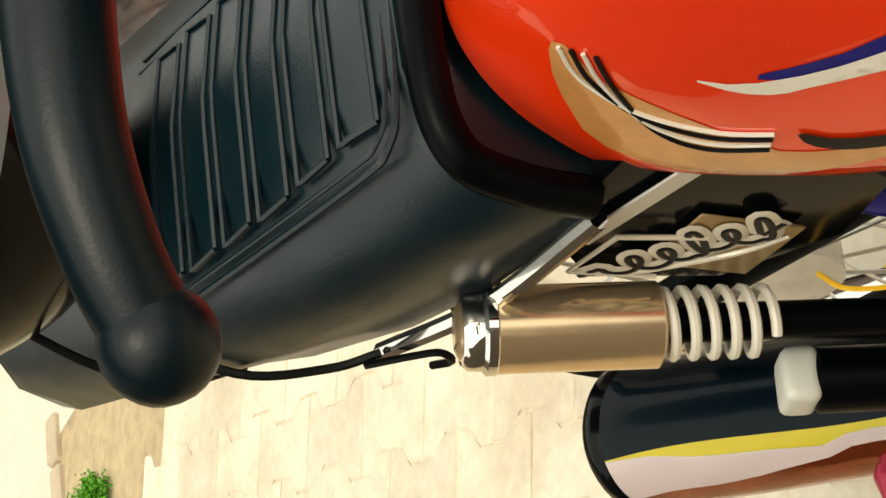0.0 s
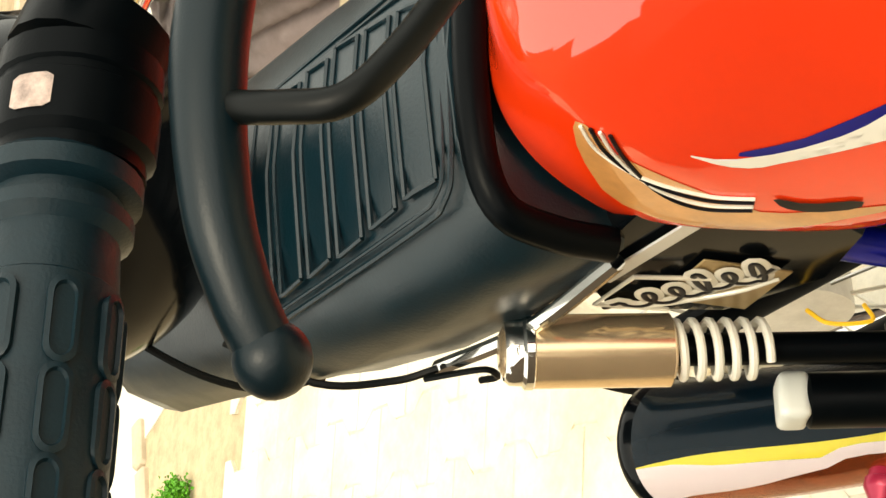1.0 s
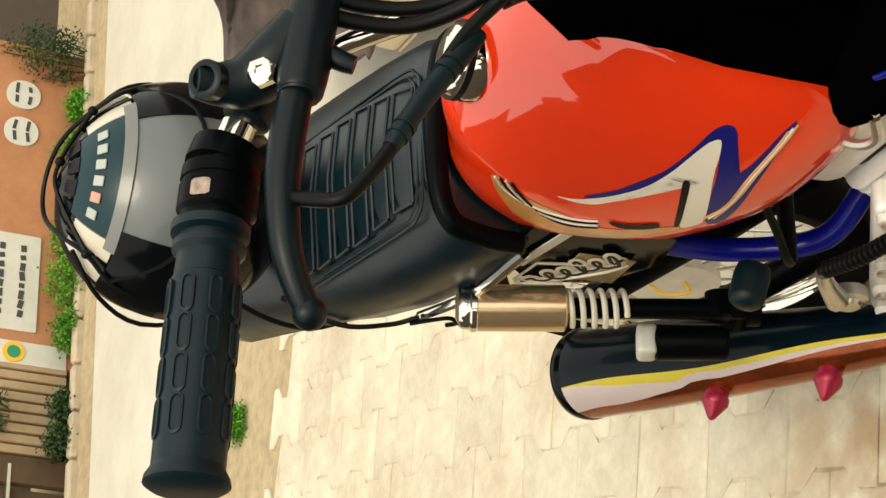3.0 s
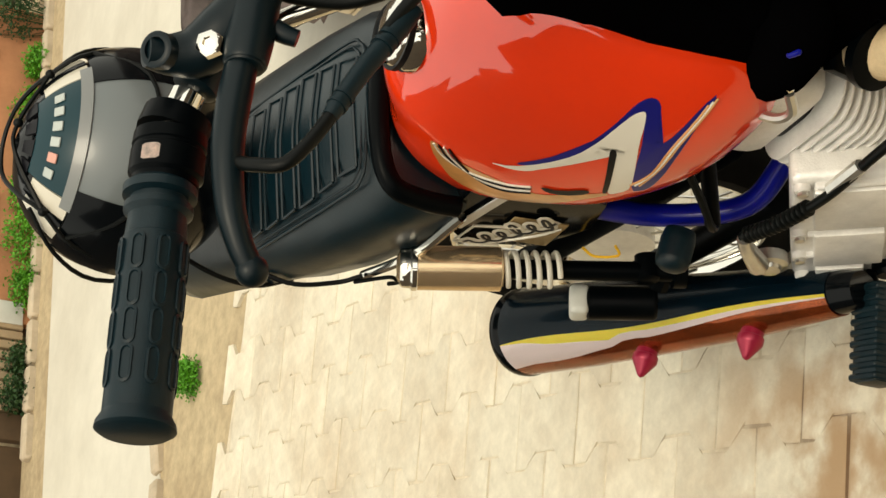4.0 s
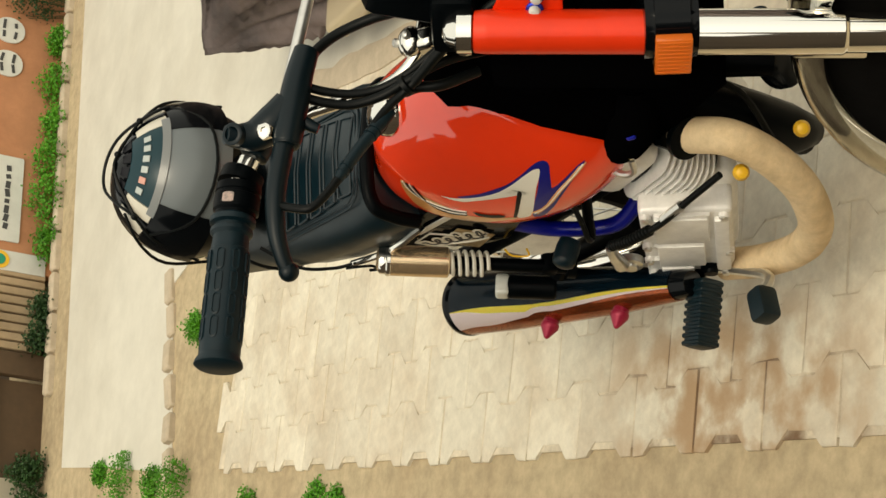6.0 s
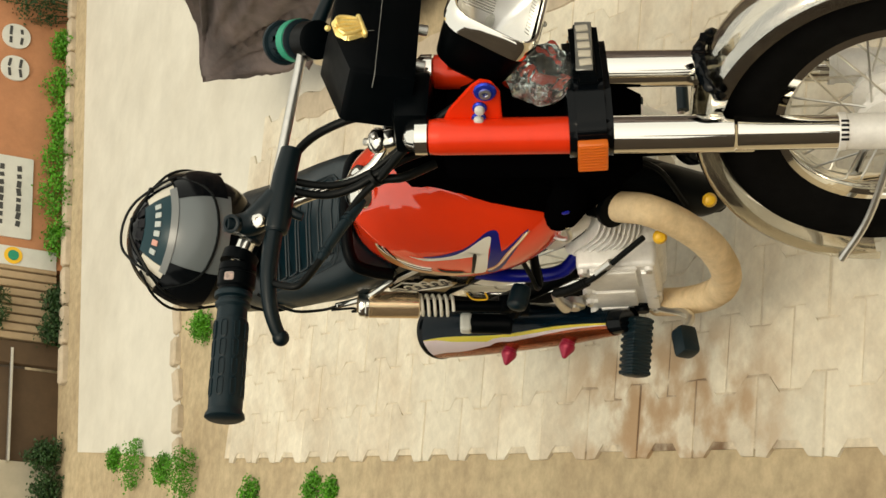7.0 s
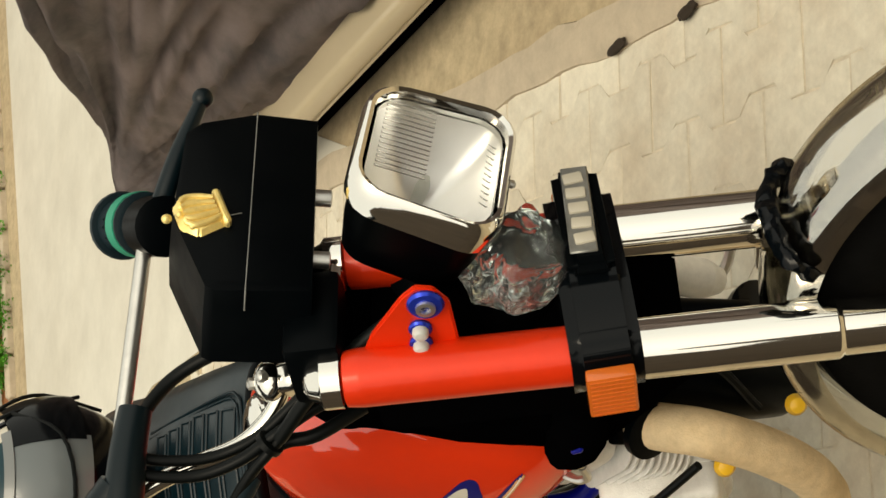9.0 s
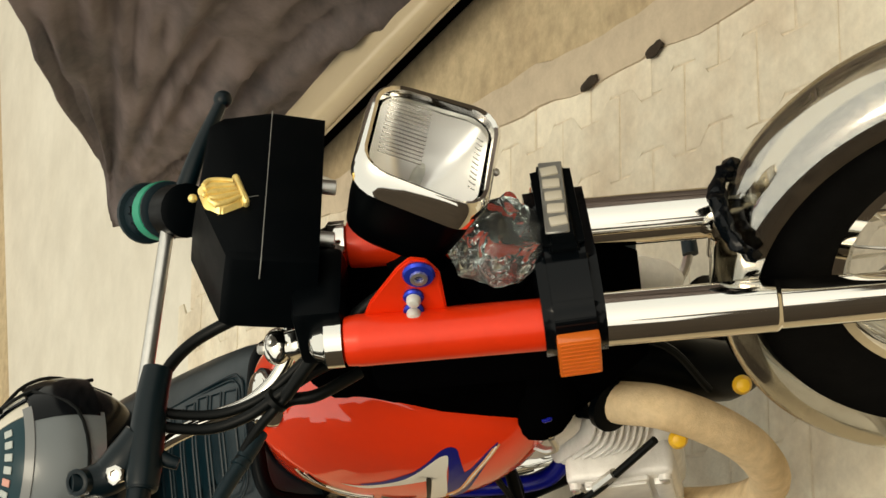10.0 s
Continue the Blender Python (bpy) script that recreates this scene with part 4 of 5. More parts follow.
# ---- cables ----
CABLES = (([(-0.085, 0.472, 1.006), (-0.078, 0.470, 1.000), (-0.045, 0.470, 0.982), (-0.019, 0.460, 0.957), (-0.003, 0.43, 0.926), (-0.002, 0.39, 0.905), (0.005, 0.33, 0.888)], 0.0070),
          ([(-0.095, 0.468, 1.002), (-0.103, 0.465, 0.985), (-0.106, 0.450, 0.944), (-0.100, 0.43, 0.913), (-0.088, 0.40, 0.891), (-0.061, 0.36, 0.865), (-0.028, 0.28, 0.832), (-0.01, 0.24, 0.81)], 0.0058),
          ([(-0.112, 0.466, 1.006), (-0.120, 0.462, 0.985), (-0.122, 0.447, 0.944), (-0.113, 0.42, 0.912), (-0.098, 0.39, 0.890), (-0.075, 0.36, 0.855), (-0.05, 0.35, 0.80)], 0.0062),
          ([(-0.268, 0.468, 1.024), (-0.277, 0.445, 1.012), (-0.280, 0.428, 0.998), (-0.264, 0.422, 0.983), (-0.236, 0.420, 0.965), (-0.192, 0.420, 0.940), (-0.150, 0.418, 0.918), (-0.127, 0.41, 0.904), (-0.104, 0.39, 0.886), (-0.063, 0.33, 0.862), (-0.032, 0.27, 0.835), (-0.01, 0.24, 0.80)], 0.0056),
          ([(-0.100, 0.385, 0.884), (-0.066, 0.326, 0.868), (-0.036, 0.262, 0.842), (-0.015, 0.23, 0.81)], 0.0072),
          ([(-0.105, 0.41, 0.885), (-0.098, 0.40, 0.870), (-0.095, 0.385, 0.845), (-0.07, 0.37, 0.80)], 0.0072))
for pts, r in CABLES:
    part("cable", tube(pts, r, seg=10), CABLE, bar, "black control cable")
part("cable_tie", lathe([(0, 0.012), (0.001, 0.0145), (0.007, 0.0145), (0.008, 0.012)], (-0.104, 0.398, 0.892), (-0.08, 0.36, 0.872), seg=14), CABLE, bar)
part("cable_boot", tube([(-0.238, 0.4205, 0.9665), (-0.226, 0.420, 0.960), (-0.192, 0.420, 0.940), (-0.150, 0.4185, 0.911), (-0.132, 0.4178, 0.8985)], [0.0062, 0.0076, 0.0084, 0.0086, 0.0066], seg=16), RUBBER, bar, "ribbed black cable boot")
for q, r in (((-0.229, 0.4201, 0.9617), 0.0084), ((-0.221, 0.420, 0.957), 0.0088), ((-0.171, 0.4193, 0.9262), 0.0098), ((-0.163, 0.419, 0.9207), 0.0098)):
    part("cable_collar", tube([Vector(q), Vector(q) + Vector((0.0038, 0, -0.0024))], r, seg=16), RUBBER, bar)

# ---- engine ----
E0 = pose(0.0, 0.605, 0.325, -38)
engine = part("crankcase", box(0.20, 0.27, 0.12, E0 @ pose(0, 0, -0.03), 0.025, 3), ALU, bike, "silver cast engine case")
part("clutch_cover", box(0.045, 0.255, 0.135, E0 @ pose(-0.115, 0.0, -0.015), 0.010, 3), ALU, engine, "smooth silver side cover")
for y, z, w, hh in ((-0.065, -0.008, 0.095, 0.078), (0.04, -0.004, 0.085, 0.07), (0.102, 0.004, 0.02, 0.05), (0.0, -0.066, 0.21, 0.022)):
    part("cover_boss", box(0.012, w, hh, E0 @ pose(-0.1395, y, z), 0.0035), ALU, engine)
for y, z, hh in ((-0.057, 0.022, 0.05), (0.001, 0.022, 0.05), (0.058, 0.022, 0.04), (-0.12, -0.01, 0.08)):
    part("cover_rib", box(0.010, 0.005, hh, E0 @ pose(-0.1385, y, z), 0.002, 1), ALU, engine)
for y, z in ((-0.115, 0.042), (-0.115, -0.07), (0.118, 0.042), (0.118, -0.068), (-0.055, 0.045), (0.0, 0.045), (0.06, 0.045), (0.03, -0.075)):
    part("bolt_boss", lathe([(0, 0.0085), (0.007, 0.008)], E0 @ Vector((-0.137, y, z)), E0 @ Vector((-1, y, z)), seg=12), ALU, engine)
    part("case_bolt", lathe([(0.005, 0.0055), (0.011, 0.0055), (0.012, 0.003)], E0 @ Vector((-0.137, y, z)), E0 @ Vector((-1, y, z)), seg=8), STEEL, engine)
part("filler_plug", lathe([(0, 0.016), (0.006, 0.016), (0.008, 0.012), (0.014, 0.011)], E0 @ Vector((-0.137, 0.105, -0.045)), E0 @ Vector((-1, 0.105, -0.045)), seg=14), BLACK, engine, "black oil filler plug")
def fin(k):
    prof = rounded(0.212 - 0.002 * abs(k - 5), 0.15, 0.034, 7)
    m = pose(-0.004, 0.522 - 0.002 * k, 0.362 + 0.0108 * k, -8)
    return loft([[m @ Vector((x * g, y * g, z)) for x, y in prof] for z, g in ((-0.0018, 0.985), (-0.0009, 1.0), (0.0009, 1.0), (0.0018, 0.985))])


for k in range(9):
    part("cooling_fin", fin(k), ALU, engine)
# black block inside the fins stands in for the shade in their gaps
m = pose(-0.004, 0.514, 0.405, -8)
part("fin_shade_core", loft([[m @ Vector((x, y, z)) for x, y in rounded(0.165, 0.115, 0.04, 6)] for z in (-0.05, 0.05)]), DECAL_BLACK, engine, "black core painted as the shade between the fins")
part("cylinder", lathe([(0, 0.05), (0.16, 0.05)], (0, 0.52, 0.35), (0, 0.50, 0.51), seg=20), ALU_DARK, engine)
part("cylinder_head", box(0.196, 0.142, 0.078, pose(-0.004, 0.512, 0.496, -8), 0.030, 5), ALU, engine, "smooth silver cylinder head")
part("exhaust_flange", box(0.06, 0.014, 0.05, pose(-0.062, 0.405, 0.478, 20, 0, -20), 0.005), BLACK, engine)
part("flange_ring", lathe([(0, 0.024), (0.002, 0.031), (0.012, 0.031), (0.015, 0.024)], (-0.088, 0.373, 0.470), (-0.06, 0.41, 0.478), seg=24), BLACK, engine, "black exhaust flange ring")
part("flange_nut", lathe([(0, 0.006), (0.01, 0.006), (0.012, 0.003)], (-0.085, 0.395, 0.458), (-0.12, 0.30, 0.45), seg=6), STEEL, engine)
part("clutch_cable", tube([(-0.145, 0.655, 0.415), (-0.152, 0.60, 0.415), (-0.150, 0.53, 0.412), (-0.135, 0.46, 0.41), (-0.115, 0.40, 0.40)], 0.0052, seg=10), CABLE, engine, "black clutch cable")
sleeve_line = smooth_line([(-0.146, 0.648, 0.415), (-0.152, 0.60, 0.415), (-0.151, 0.55, 0.4125)], 7)
for k, q in enumerate(sleeve_line[:-1]):
    part("bellows_ring", lathe([(0, 0.006), (0.002, 0.0088), (0.004, 0.0088), (0.006, 0.006)], q, sleeve_line[k + 1], seg=12), CABLE, engine)
part("cable_end", tube([(-0.145, 0.52, 0.412), (-0.138, 0.475, 0.412)], 0.0075, seg=8), STEEL, engine)
part("lever_arm", tube([(-0.146, 0.655, 0.412), (-0.150, 0.672, 0.395), (-0.150, 0.700, 0.362)], [0.008, 0.009, 0.012], seg=10), STEEL, engine, "bent steel clutch arm")
part("pivot_boss", lathe([(0, 0.02), (0.012, 0.02), (0.014, 0.013), (0.018, 0.011), (0.019, 0.004)], (-0.13, 0.715, 0.335), (-0.4, 0.70, 0.36), seg=20), STEEL, engine)
for q in ((-0.12, 0.37, 0.39), (-0.07, 0.30, 0.34)):
    part("yellow_cap", lathe([(0, 0.009), (0.012, 0.012), (0.02, 0.008), (0.022, 0.003)], q, (q[0] - 0.1, q[1] - 0.2, q[2] + 0.1), seg=14), YELLOW, engine, "yellow plastic cap")
# wiring, horn and frame tubes between fork and engine
part("down_tube", tube([(0.0, 0.33, 0.72), (0.0, 0.37, 0.5), (0.0, 0.40, 0.3), (0.0, 0.46, 0.2)], 0.019, seg=12), BLACK, bike, "black frame down tube")
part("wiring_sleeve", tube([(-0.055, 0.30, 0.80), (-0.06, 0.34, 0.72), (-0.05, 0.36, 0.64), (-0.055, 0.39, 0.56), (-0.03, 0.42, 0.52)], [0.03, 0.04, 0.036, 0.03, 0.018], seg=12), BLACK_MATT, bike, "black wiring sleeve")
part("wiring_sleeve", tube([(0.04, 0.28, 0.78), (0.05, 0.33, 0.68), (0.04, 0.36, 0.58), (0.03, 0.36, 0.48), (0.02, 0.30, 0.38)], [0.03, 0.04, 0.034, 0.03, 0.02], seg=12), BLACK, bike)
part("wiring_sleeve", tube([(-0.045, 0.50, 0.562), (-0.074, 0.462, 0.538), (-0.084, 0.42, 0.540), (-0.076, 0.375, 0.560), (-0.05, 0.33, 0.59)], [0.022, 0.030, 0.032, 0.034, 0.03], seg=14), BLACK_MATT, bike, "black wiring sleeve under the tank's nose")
for q in ((-0.108, 0.402, 0.548), (-0.112, 0.416, 0.541)):
    part("cable_clip", box(0.005, 0.007, 0.024, Matrix.Translation(q) @ pose(0, 0, 0, 30, 0, 12), 0.0014, 1), CHROME, bike, "small bright cable clip")
part("clip_bar", box(0.005, 0.016, 0.006, Matrix.Translation((-0.110, 0.409, 0.545)) @ pose(0, 0, 0, 30, 0, 12), 0.0014, 1), CHROME, bike)
part("connector", box(0.007, 0.014, 0.006, pose(-0.108, 0.372, 0.566, 25), 0.002, 1), BLUE_PAINT, bike, "blue wire connector")
part("breather_pipe", tube([(-0.098, 0.492, 0.528), (-0.116, 0.468, 0.514), (-0.119, 0.446, 0.512), (-0.112, 0.428, 0.528)], 0.005, seg=8), STEEL, bike)
part("wiring_sleeve", tube([(-0.015, 0.405, 0.50), (-0.022, 0.398, 0.44), (-0.024, 0.392, 0.36), (-0.018, 0.402, 0.28), (0.0, 0.42, 0.22)], [0.030, 0.038, 0.042, 0.038, 0.024], seg=14), BLACK, bike, "black casing in front of the engine")
part("horn", lathe([(0, 0.02), (0.01, 0.036), (0.022, 0.038), (0.026, 0.03), (0.028, 0.005)], (0.03, 0.33, 0.36), (0.02, 0.2, 0.36), seg=24), BLACK_GLOSS, bike, "round black horn")
part("ht_lead", tube([(0.03, 0.42, 0.54), (0.0, 0.36, 0.50), (-0.02, 0.33, 0.42), (-0.06, 0.36, 0.34)], 0.005, seg=8), CABLE, bike)

# ---- exhaust: wrapped pipe and silencer ----
pipe = part("exhaust_pipe", tube([(-0.06, 0.415, 0.470), (-0.078, 0.38, 0.464), (-0.100, 0.320, 0.446), (-0.116, 0.314, 0.385), (-0.131, 0.345, 0.305), (-0.146, 0.40, 0.235), (-0.153, 0.455, 0.200), (-0.150, 0.52, 0.182), (-0.138, 0.60, 0.176), (-0.12, 0.68, 0.18)], 0.0255, seg=18, steps=8), WRAP, bike, "exhaust pipe wound with tan heat wrap")
MA, MB = Vector((-0.170, 0.665, 0.256)), Vector((-0.066, 1.222, 0.352))
MD = (MB - MA).normalized()
MS = MD.cross(Vector((0, 0, 1))).normalized()      # to the inner side
MU = MS.cross(MD)
ML = (MB - MA).length
PROFILE = [(0, 0.020), (0.03, 0.024), (0.15, 0.036), (0.3, 0.045), (0.43, 0.051), (ML - 0.03, 0.054), (ML - 0.010, 0.050), (ML - 0.003, 0.040), (ML, 0.02)]


def band(a0, a1, h0, h1, lift, bm=None):
    """A strip of the silencer's skin between two turns (degrees, 0 is up, + is the inner side)."""
    rows = []
    for k in range(25):
        h = h0 + (h1 - h0) * k / 24
        r = float(np.interp(h, [p[0] for p in PROFILE], [p[1] for p in PROFILE])) + lift
        b0 = a0(k / 24) if callable(a0) else a0
        b1 = a1(k / 24) if callable(a1) else a1
        rows.append([MA + MD * h + (MS * math.sin(radians(a)) + MU * math.cos(radians(a))) * r for a in np.linspace(b0, b1, 15)])
    bm = loft(rows, caps=False, closed=False, bm=bm)
    bmesh.ops.solidify(bm, geom=bm.faces[:], thickness=0.0015)
    return bm


silencer = part("silencer", lathe(PROFILE, MA, MB, seg=44), BLACK_GLOSS, bike, "silencer with navy, yellow and copper bands")
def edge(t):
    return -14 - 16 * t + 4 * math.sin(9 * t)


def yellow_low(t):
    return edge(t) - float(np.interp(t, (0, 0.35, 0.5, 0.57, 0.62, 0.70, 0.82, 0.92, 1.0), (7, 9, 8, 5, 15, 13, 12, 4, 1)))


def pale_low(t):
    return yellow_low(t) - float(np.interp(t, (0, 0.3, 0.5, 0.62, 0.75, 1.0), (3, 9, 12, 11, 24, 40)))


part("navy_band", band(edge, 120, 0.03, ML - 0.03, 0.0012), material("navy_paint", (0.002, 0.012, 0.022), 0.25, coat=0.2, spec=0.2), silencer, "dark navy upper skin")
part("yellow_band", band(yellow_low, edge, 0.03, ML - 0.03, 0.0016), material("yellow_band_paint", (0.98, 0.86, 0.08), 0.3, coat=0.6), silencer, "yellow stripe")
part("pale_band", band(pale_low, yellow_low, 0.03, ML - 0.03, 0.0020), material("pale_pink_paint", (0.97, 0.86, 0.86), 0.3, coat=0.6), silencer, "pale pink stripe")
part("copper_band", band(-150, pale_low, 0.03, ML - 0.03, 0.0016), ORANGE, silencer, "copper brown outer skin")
part("end_ring", lathe([(0, 0.0545), (0.006, 0.0575), (0.016, 0.0565), (0.024, 0.05), (0.027, 0.03)], MA + MD * (ML - 0.03), MB, seg=40), BLACK_GLOSS, silencer)
for h, a in ((0.31, -75), (0.145, -75)):
    r = float(np.interp(h, [p[0] for p in PROFILE], [p[1] for p in PROFILE]))
    way = MS * math.sin(radians(a)) + MU * math.cos(radians(a))
    q = MA + MD * h + way * (r - 0.002)
    part("stud", lathe([(0, 0.013), (0.008, 0.013), (0.009, 0.015), (0.016, 0.015), (0.034, 0.004), (0.036, 0.001)], q, q + way, seg=18), PINK, silencer, "crimson pointed stud")

# ---- pegs and pedal ----
PG = pose(-0.213, 0.673, 0.232, 0, 0, -10)
peg = part("foot_peg", box(0.108, 0.040, 0.040, PG, 0.008), RUBBER, bike, "ribbed black rubber foot peg")
for k in range(9):
    part("peg_rib", box(0.0075, 0.0428, 0.0425, PG @ pose(-0.047 + 0.0117 * k, 0, 0.001), 0.002, 1), RUBBER, peg)
part("peg_bar", tube([(-0.06, 0.72, 0.2), (-0.17, 0.68, 0.236)], 0.012, seg=10), BLACK, peg)
pedal = part("brake_pedal", tube([(-0.13, 0.68, 0.2), (-0.155, 0.61, 0.19), (-0.185, 0.545, 0.205), (-0.215, 0.54, 0.222)], 0.008, seg=8), STEEL, bike, "steel brake pedal arm")
part("pedal_rubber", box(0.052, 0.034, 0.036, pose(-0.236, 0.534, 0.226, 0, 0, 14), 0.009), RUBBER, pedal, "black pedal rubber")

# ---- rear shock absorber, side cover, frame bits ----
SA, SB = Vector((-0.126, 0.940, 0.661)), Vector((-0.122, 0.832, 0.41))
SD = (SB - SA).normalized()
shock = part("shock_absorber", lathe([(0, 0.012), (0.004, 0.019), (0.016, 0.022), (0.019, 0.0245), (0.112, 0.0245), (0.115, 0.02)], SA, SB, seg=28), SHOCK_TUBE, bike, "polished steel rear shock absorber tinted with the ground's reflection")
part("shock_cap", lathe([(0.002, 0.008), (0.003, 0.0195), (0.006, 0.0222), (0.014, 0.0228), (0.016, 0.0256), (0.021, 0.0256), (0.022, 0.0246)], SA, SB, seg=28), CHROME, shock, "chrome top cap")
helix = [SA + SD * (0.108 + 0.068 * k / 90) + (SD.orthogonal().normalized() * math.cos(k * 0.42) + SD.cross(SD.orthogonal().normalized()) * math.sin(k * 0.42)) * 0.0185 for k in range(91)]
part("spring", tube(helix, 0.0031, seg=8, smooth=False), material("white_spring_paint", (0.72, 0.7, 0.62), 0.35, coat=0.3), shock, "pale coil spring")
part("damper_rod", lathe([(0, 0.011), (0.2, 0.011), (0.201, 0.018), (0.215, 0.018)], SA + SD * 0.10, SB, seg=14), BLACK, shock)
part("lower_eye", lathe([(0, 0.010), (0.003, 0.014), (0.03, 0.014)], SB + Vector((-0.012, 0, 0)), SB + Vector((1, 0, 0)), seg=16), BLACK, shock)
part("swing_arm", tube([(-0.07, 0.70, 0.33), (-0.06, 0.95, 0.32), (-0.045, 1.20, 0.31)], 0.018, seg=10), BLACK, bike, "black swing arm")
part("chain_guard", box(0.012, 0.30, 0.05, pose(-0.02, 0.95, 0.40, 3), 0.005), BLACK, bike)

# side cover with its sticker
bm = bmesh.new()
prof = [(0.77, 0.665), (0.86, 0.655), (0.905, 0.60), (0.875, 0.525), (0.80, 0.495), (0.735, 0.515), (0.715, 0.58)]
loft([[Vector((x + 0.02 * (1 - s), 0.81 + (y - 0.81) * s, 0.58 + (z - 0.58) * s)) for y, z in prof] for x, s in ((-0.04, 1.0), (-0.088, 1.0), (-0.102, 0.93), (-0.106, 0.8))], bm=bm)
bmesh.ops.bevel(bm, geom=[e for e in bm.edges if e.calc_face_angle(0) > 0.4], offset=0.005, segments=2, affect="EDGES")
side = part("side_cover", bm, BLACK_GLOSS, bike, "gloss black side cover")
part("cover_flash", box(0.002, 0.10, 0.012, pose(-0.1065, 0.80, 0.632, 4), 0.0008, 1), SILVER, side, "silver flash")
SK = pose(-0.1078, 0.832, 0.578, 40)


def script_stroke(radius, out, flat):
    """A looping written stroke, flattened onto the cover."""
    line = []
    for k in range(61):
        t = k / 60
        a = 2 * math.pi * 5 * t
        tall = 0.013 * (1.5 if t < 0.12 or 0.38 < t < 0.52 else 0.8)
        line.append(Vector((0, -0.046 + 0.09 * t + 0.007 * math.cos(a), tall * math.sin(a) + 0.004 * math.sin(6 * t))))
    bm = tube([line[0] + Vector((0, -0.012, 0.008))] + line + [line[-1] + Vector((0, 0.012, -0.004))], radius, seg=8, steps=2)
    for v in bm.verts:
        v.co.x = v.co.x * flat + out
    return bm


sticker = part("sticker", script_stroke(0.0062, 0.0, 0.22), HEL_WHITE, side, "cream cut-out sticker", SK)
part("sticker_tail", tube([(0, -0.05, -0.012), (0, -0.02, -0.019), (0, 0.03, -0.017), (0, 0.055, -0.010)], [0.0012, 0.002, 0.002, 0.0012], seg=8), HEL_WHITE, sticker, "", SK)
part("sticker_mark", script_stroke(0.0022, -0.0013, 0.3), DECAL_BLACK, sticker, "dark written stroke", SK)
part("cover_panel", box(0.002, 0.062, 0.062, pose(-0.1058, 0.826, 0.560, 83), 0.0008, 1), GOLD_DULL, side, "dull gold diamond panel")
part("panel_border", tube([SK @ Vector(q) for q in ((-0.001, -0.012, 0.010), (-0.001, 0.030, 0.034), (-0.001, 0.066, 0.004), (-0.001, 0.026, -0.026))], 0.0016, seg=6, smooth=False), HEL_WHITE, side)
part("frame_rail", tube([(-0.085, 0.781, 0.523), (-0.085, 0.765, 0.434), (-0.085, 0.700, 0.372), (-0.05, 0.64, 0.36)], 0.0125, seg=14), BLUE_PAINT, bike, "bright blue painted frame rail")
part("air_box", box(0.10, 0.20, 0.18, pose(0.0, 0.76, 0.48), 0.02), BLACK, bike)
part("carburettor", lathe([(0, 0.03), (0.05, 0.03), (0.052, 0.022), (0.09, 0.022)], (-0.02, 0.60, 0.49), (-0.02, 0.75, 0.49), seg=20), ALU_DARK, bike)
part("fuel_pipe", tube([(-0.09, 0.60, 0.53), (-0.12, 0.645, 0.47), (-0.135, 0.67, 0.44), (-0.11, 0.69, 0.42), (-0.08, 0.66, 0.45)], 0.0045, seg=8), CABLE, bike)
part("fuel_tap", tube([(-0.085, 0.614, 0.483), (-0.125, 0.681, 0.431)], 0.0085, seg=12), BLACK, bike, "black fuel tap stem")
part("tap_knob", ball((-0.085, 0.614, 0.483), 0.011, 14, 10), BLACK_GLOSS, bike)
# passenger peg folded along the bike
PP = frame_of((-0.142, 0.884, 0.412), (0.02, 0.5, 0.87), (-1, 0, 0))
pp = part("passenger_peg", lathe([(0, 0.017), (0.003, 0.0195), (0.075, 0.0195), (0.078, 0.016)], PP @ Vector((-0.04, 0, 0)), PP @ Vector((1, 0, 0)), seg=20), BLACK, bike, "folded black passenger foot peg")
part("peg_end", box(0.022, 0.034, 0.034, PP @ pose(0.046, 0, 0), 0.007, 3), FLASK, pp, "pale worn peg end")
part("peg_bracket", tube([(-0.09, 0.80, 0.39), (-0.13, 0.85, 0.385)], 0.012, seg=8), BLACK, pp)
stop = part("rubber_stop", lathe([(0, 0.012), (0.002, 0.0165), (0.012, 0.0185), (0.036, 0.0185), (0.042, 0.0165), (0.046, 0.011), (0.0475, 0.004)], (-0.110, 0.739, 0.429), (-0.155, 0.747, 0.440), seg=20), RUBBER, bike, "black rubber bump stop")
part("yellow_tag", tube([(-0.108, 0.835, 0.49), (-0.122, 0.82, 0.485), (-0.125, 0.80, 0.468), (-0.112, 0.805, 0.468)], 0.0016, seg=6), YELLOW, bike)
# rear wheel and guard, mostly hidden behind the silencer
RW = Vector((0.085, 1.14, 0.26))


def ring_about(c, profile, seg=56):
    rings = [[c + Vector((x, r * math.cos(a), r * math.sin(a))) for x, r in profile] for a in (2 * math.pi * k / seg for k in range(seg))]
    return loft(rings + rings[:1], caps=False)


rear = part("rear_wheel", lathe([(0, 0.03), (0.004, 0.06), (0.09, 0.06), (0.094, 0.03)], RW - Vector((0.047, 0, 0)), RW + Vector((1, 0, 0))), ALU, bike, "spoked rear wheel")
part("tyre", ring_about(RW, [(-0.024, 0.205), (-0.036, 0.22), (-0.038, 0.238), (-0.024, 0.254), (0, 0.26), (0.024, 0.254), (0.038, 0.238), (0.036, 0.22), (0.024, 0.205)]), TYRE, rear)
part("rim", ring_about(RW, [(-0.025, 0.212), (-0.026, 0.202), (-0.012, 0.196), (0.012, 0.196), (0.026, 0.202), (0.025, 0.212), (0.0, 0.204)]), CHROME, rear)
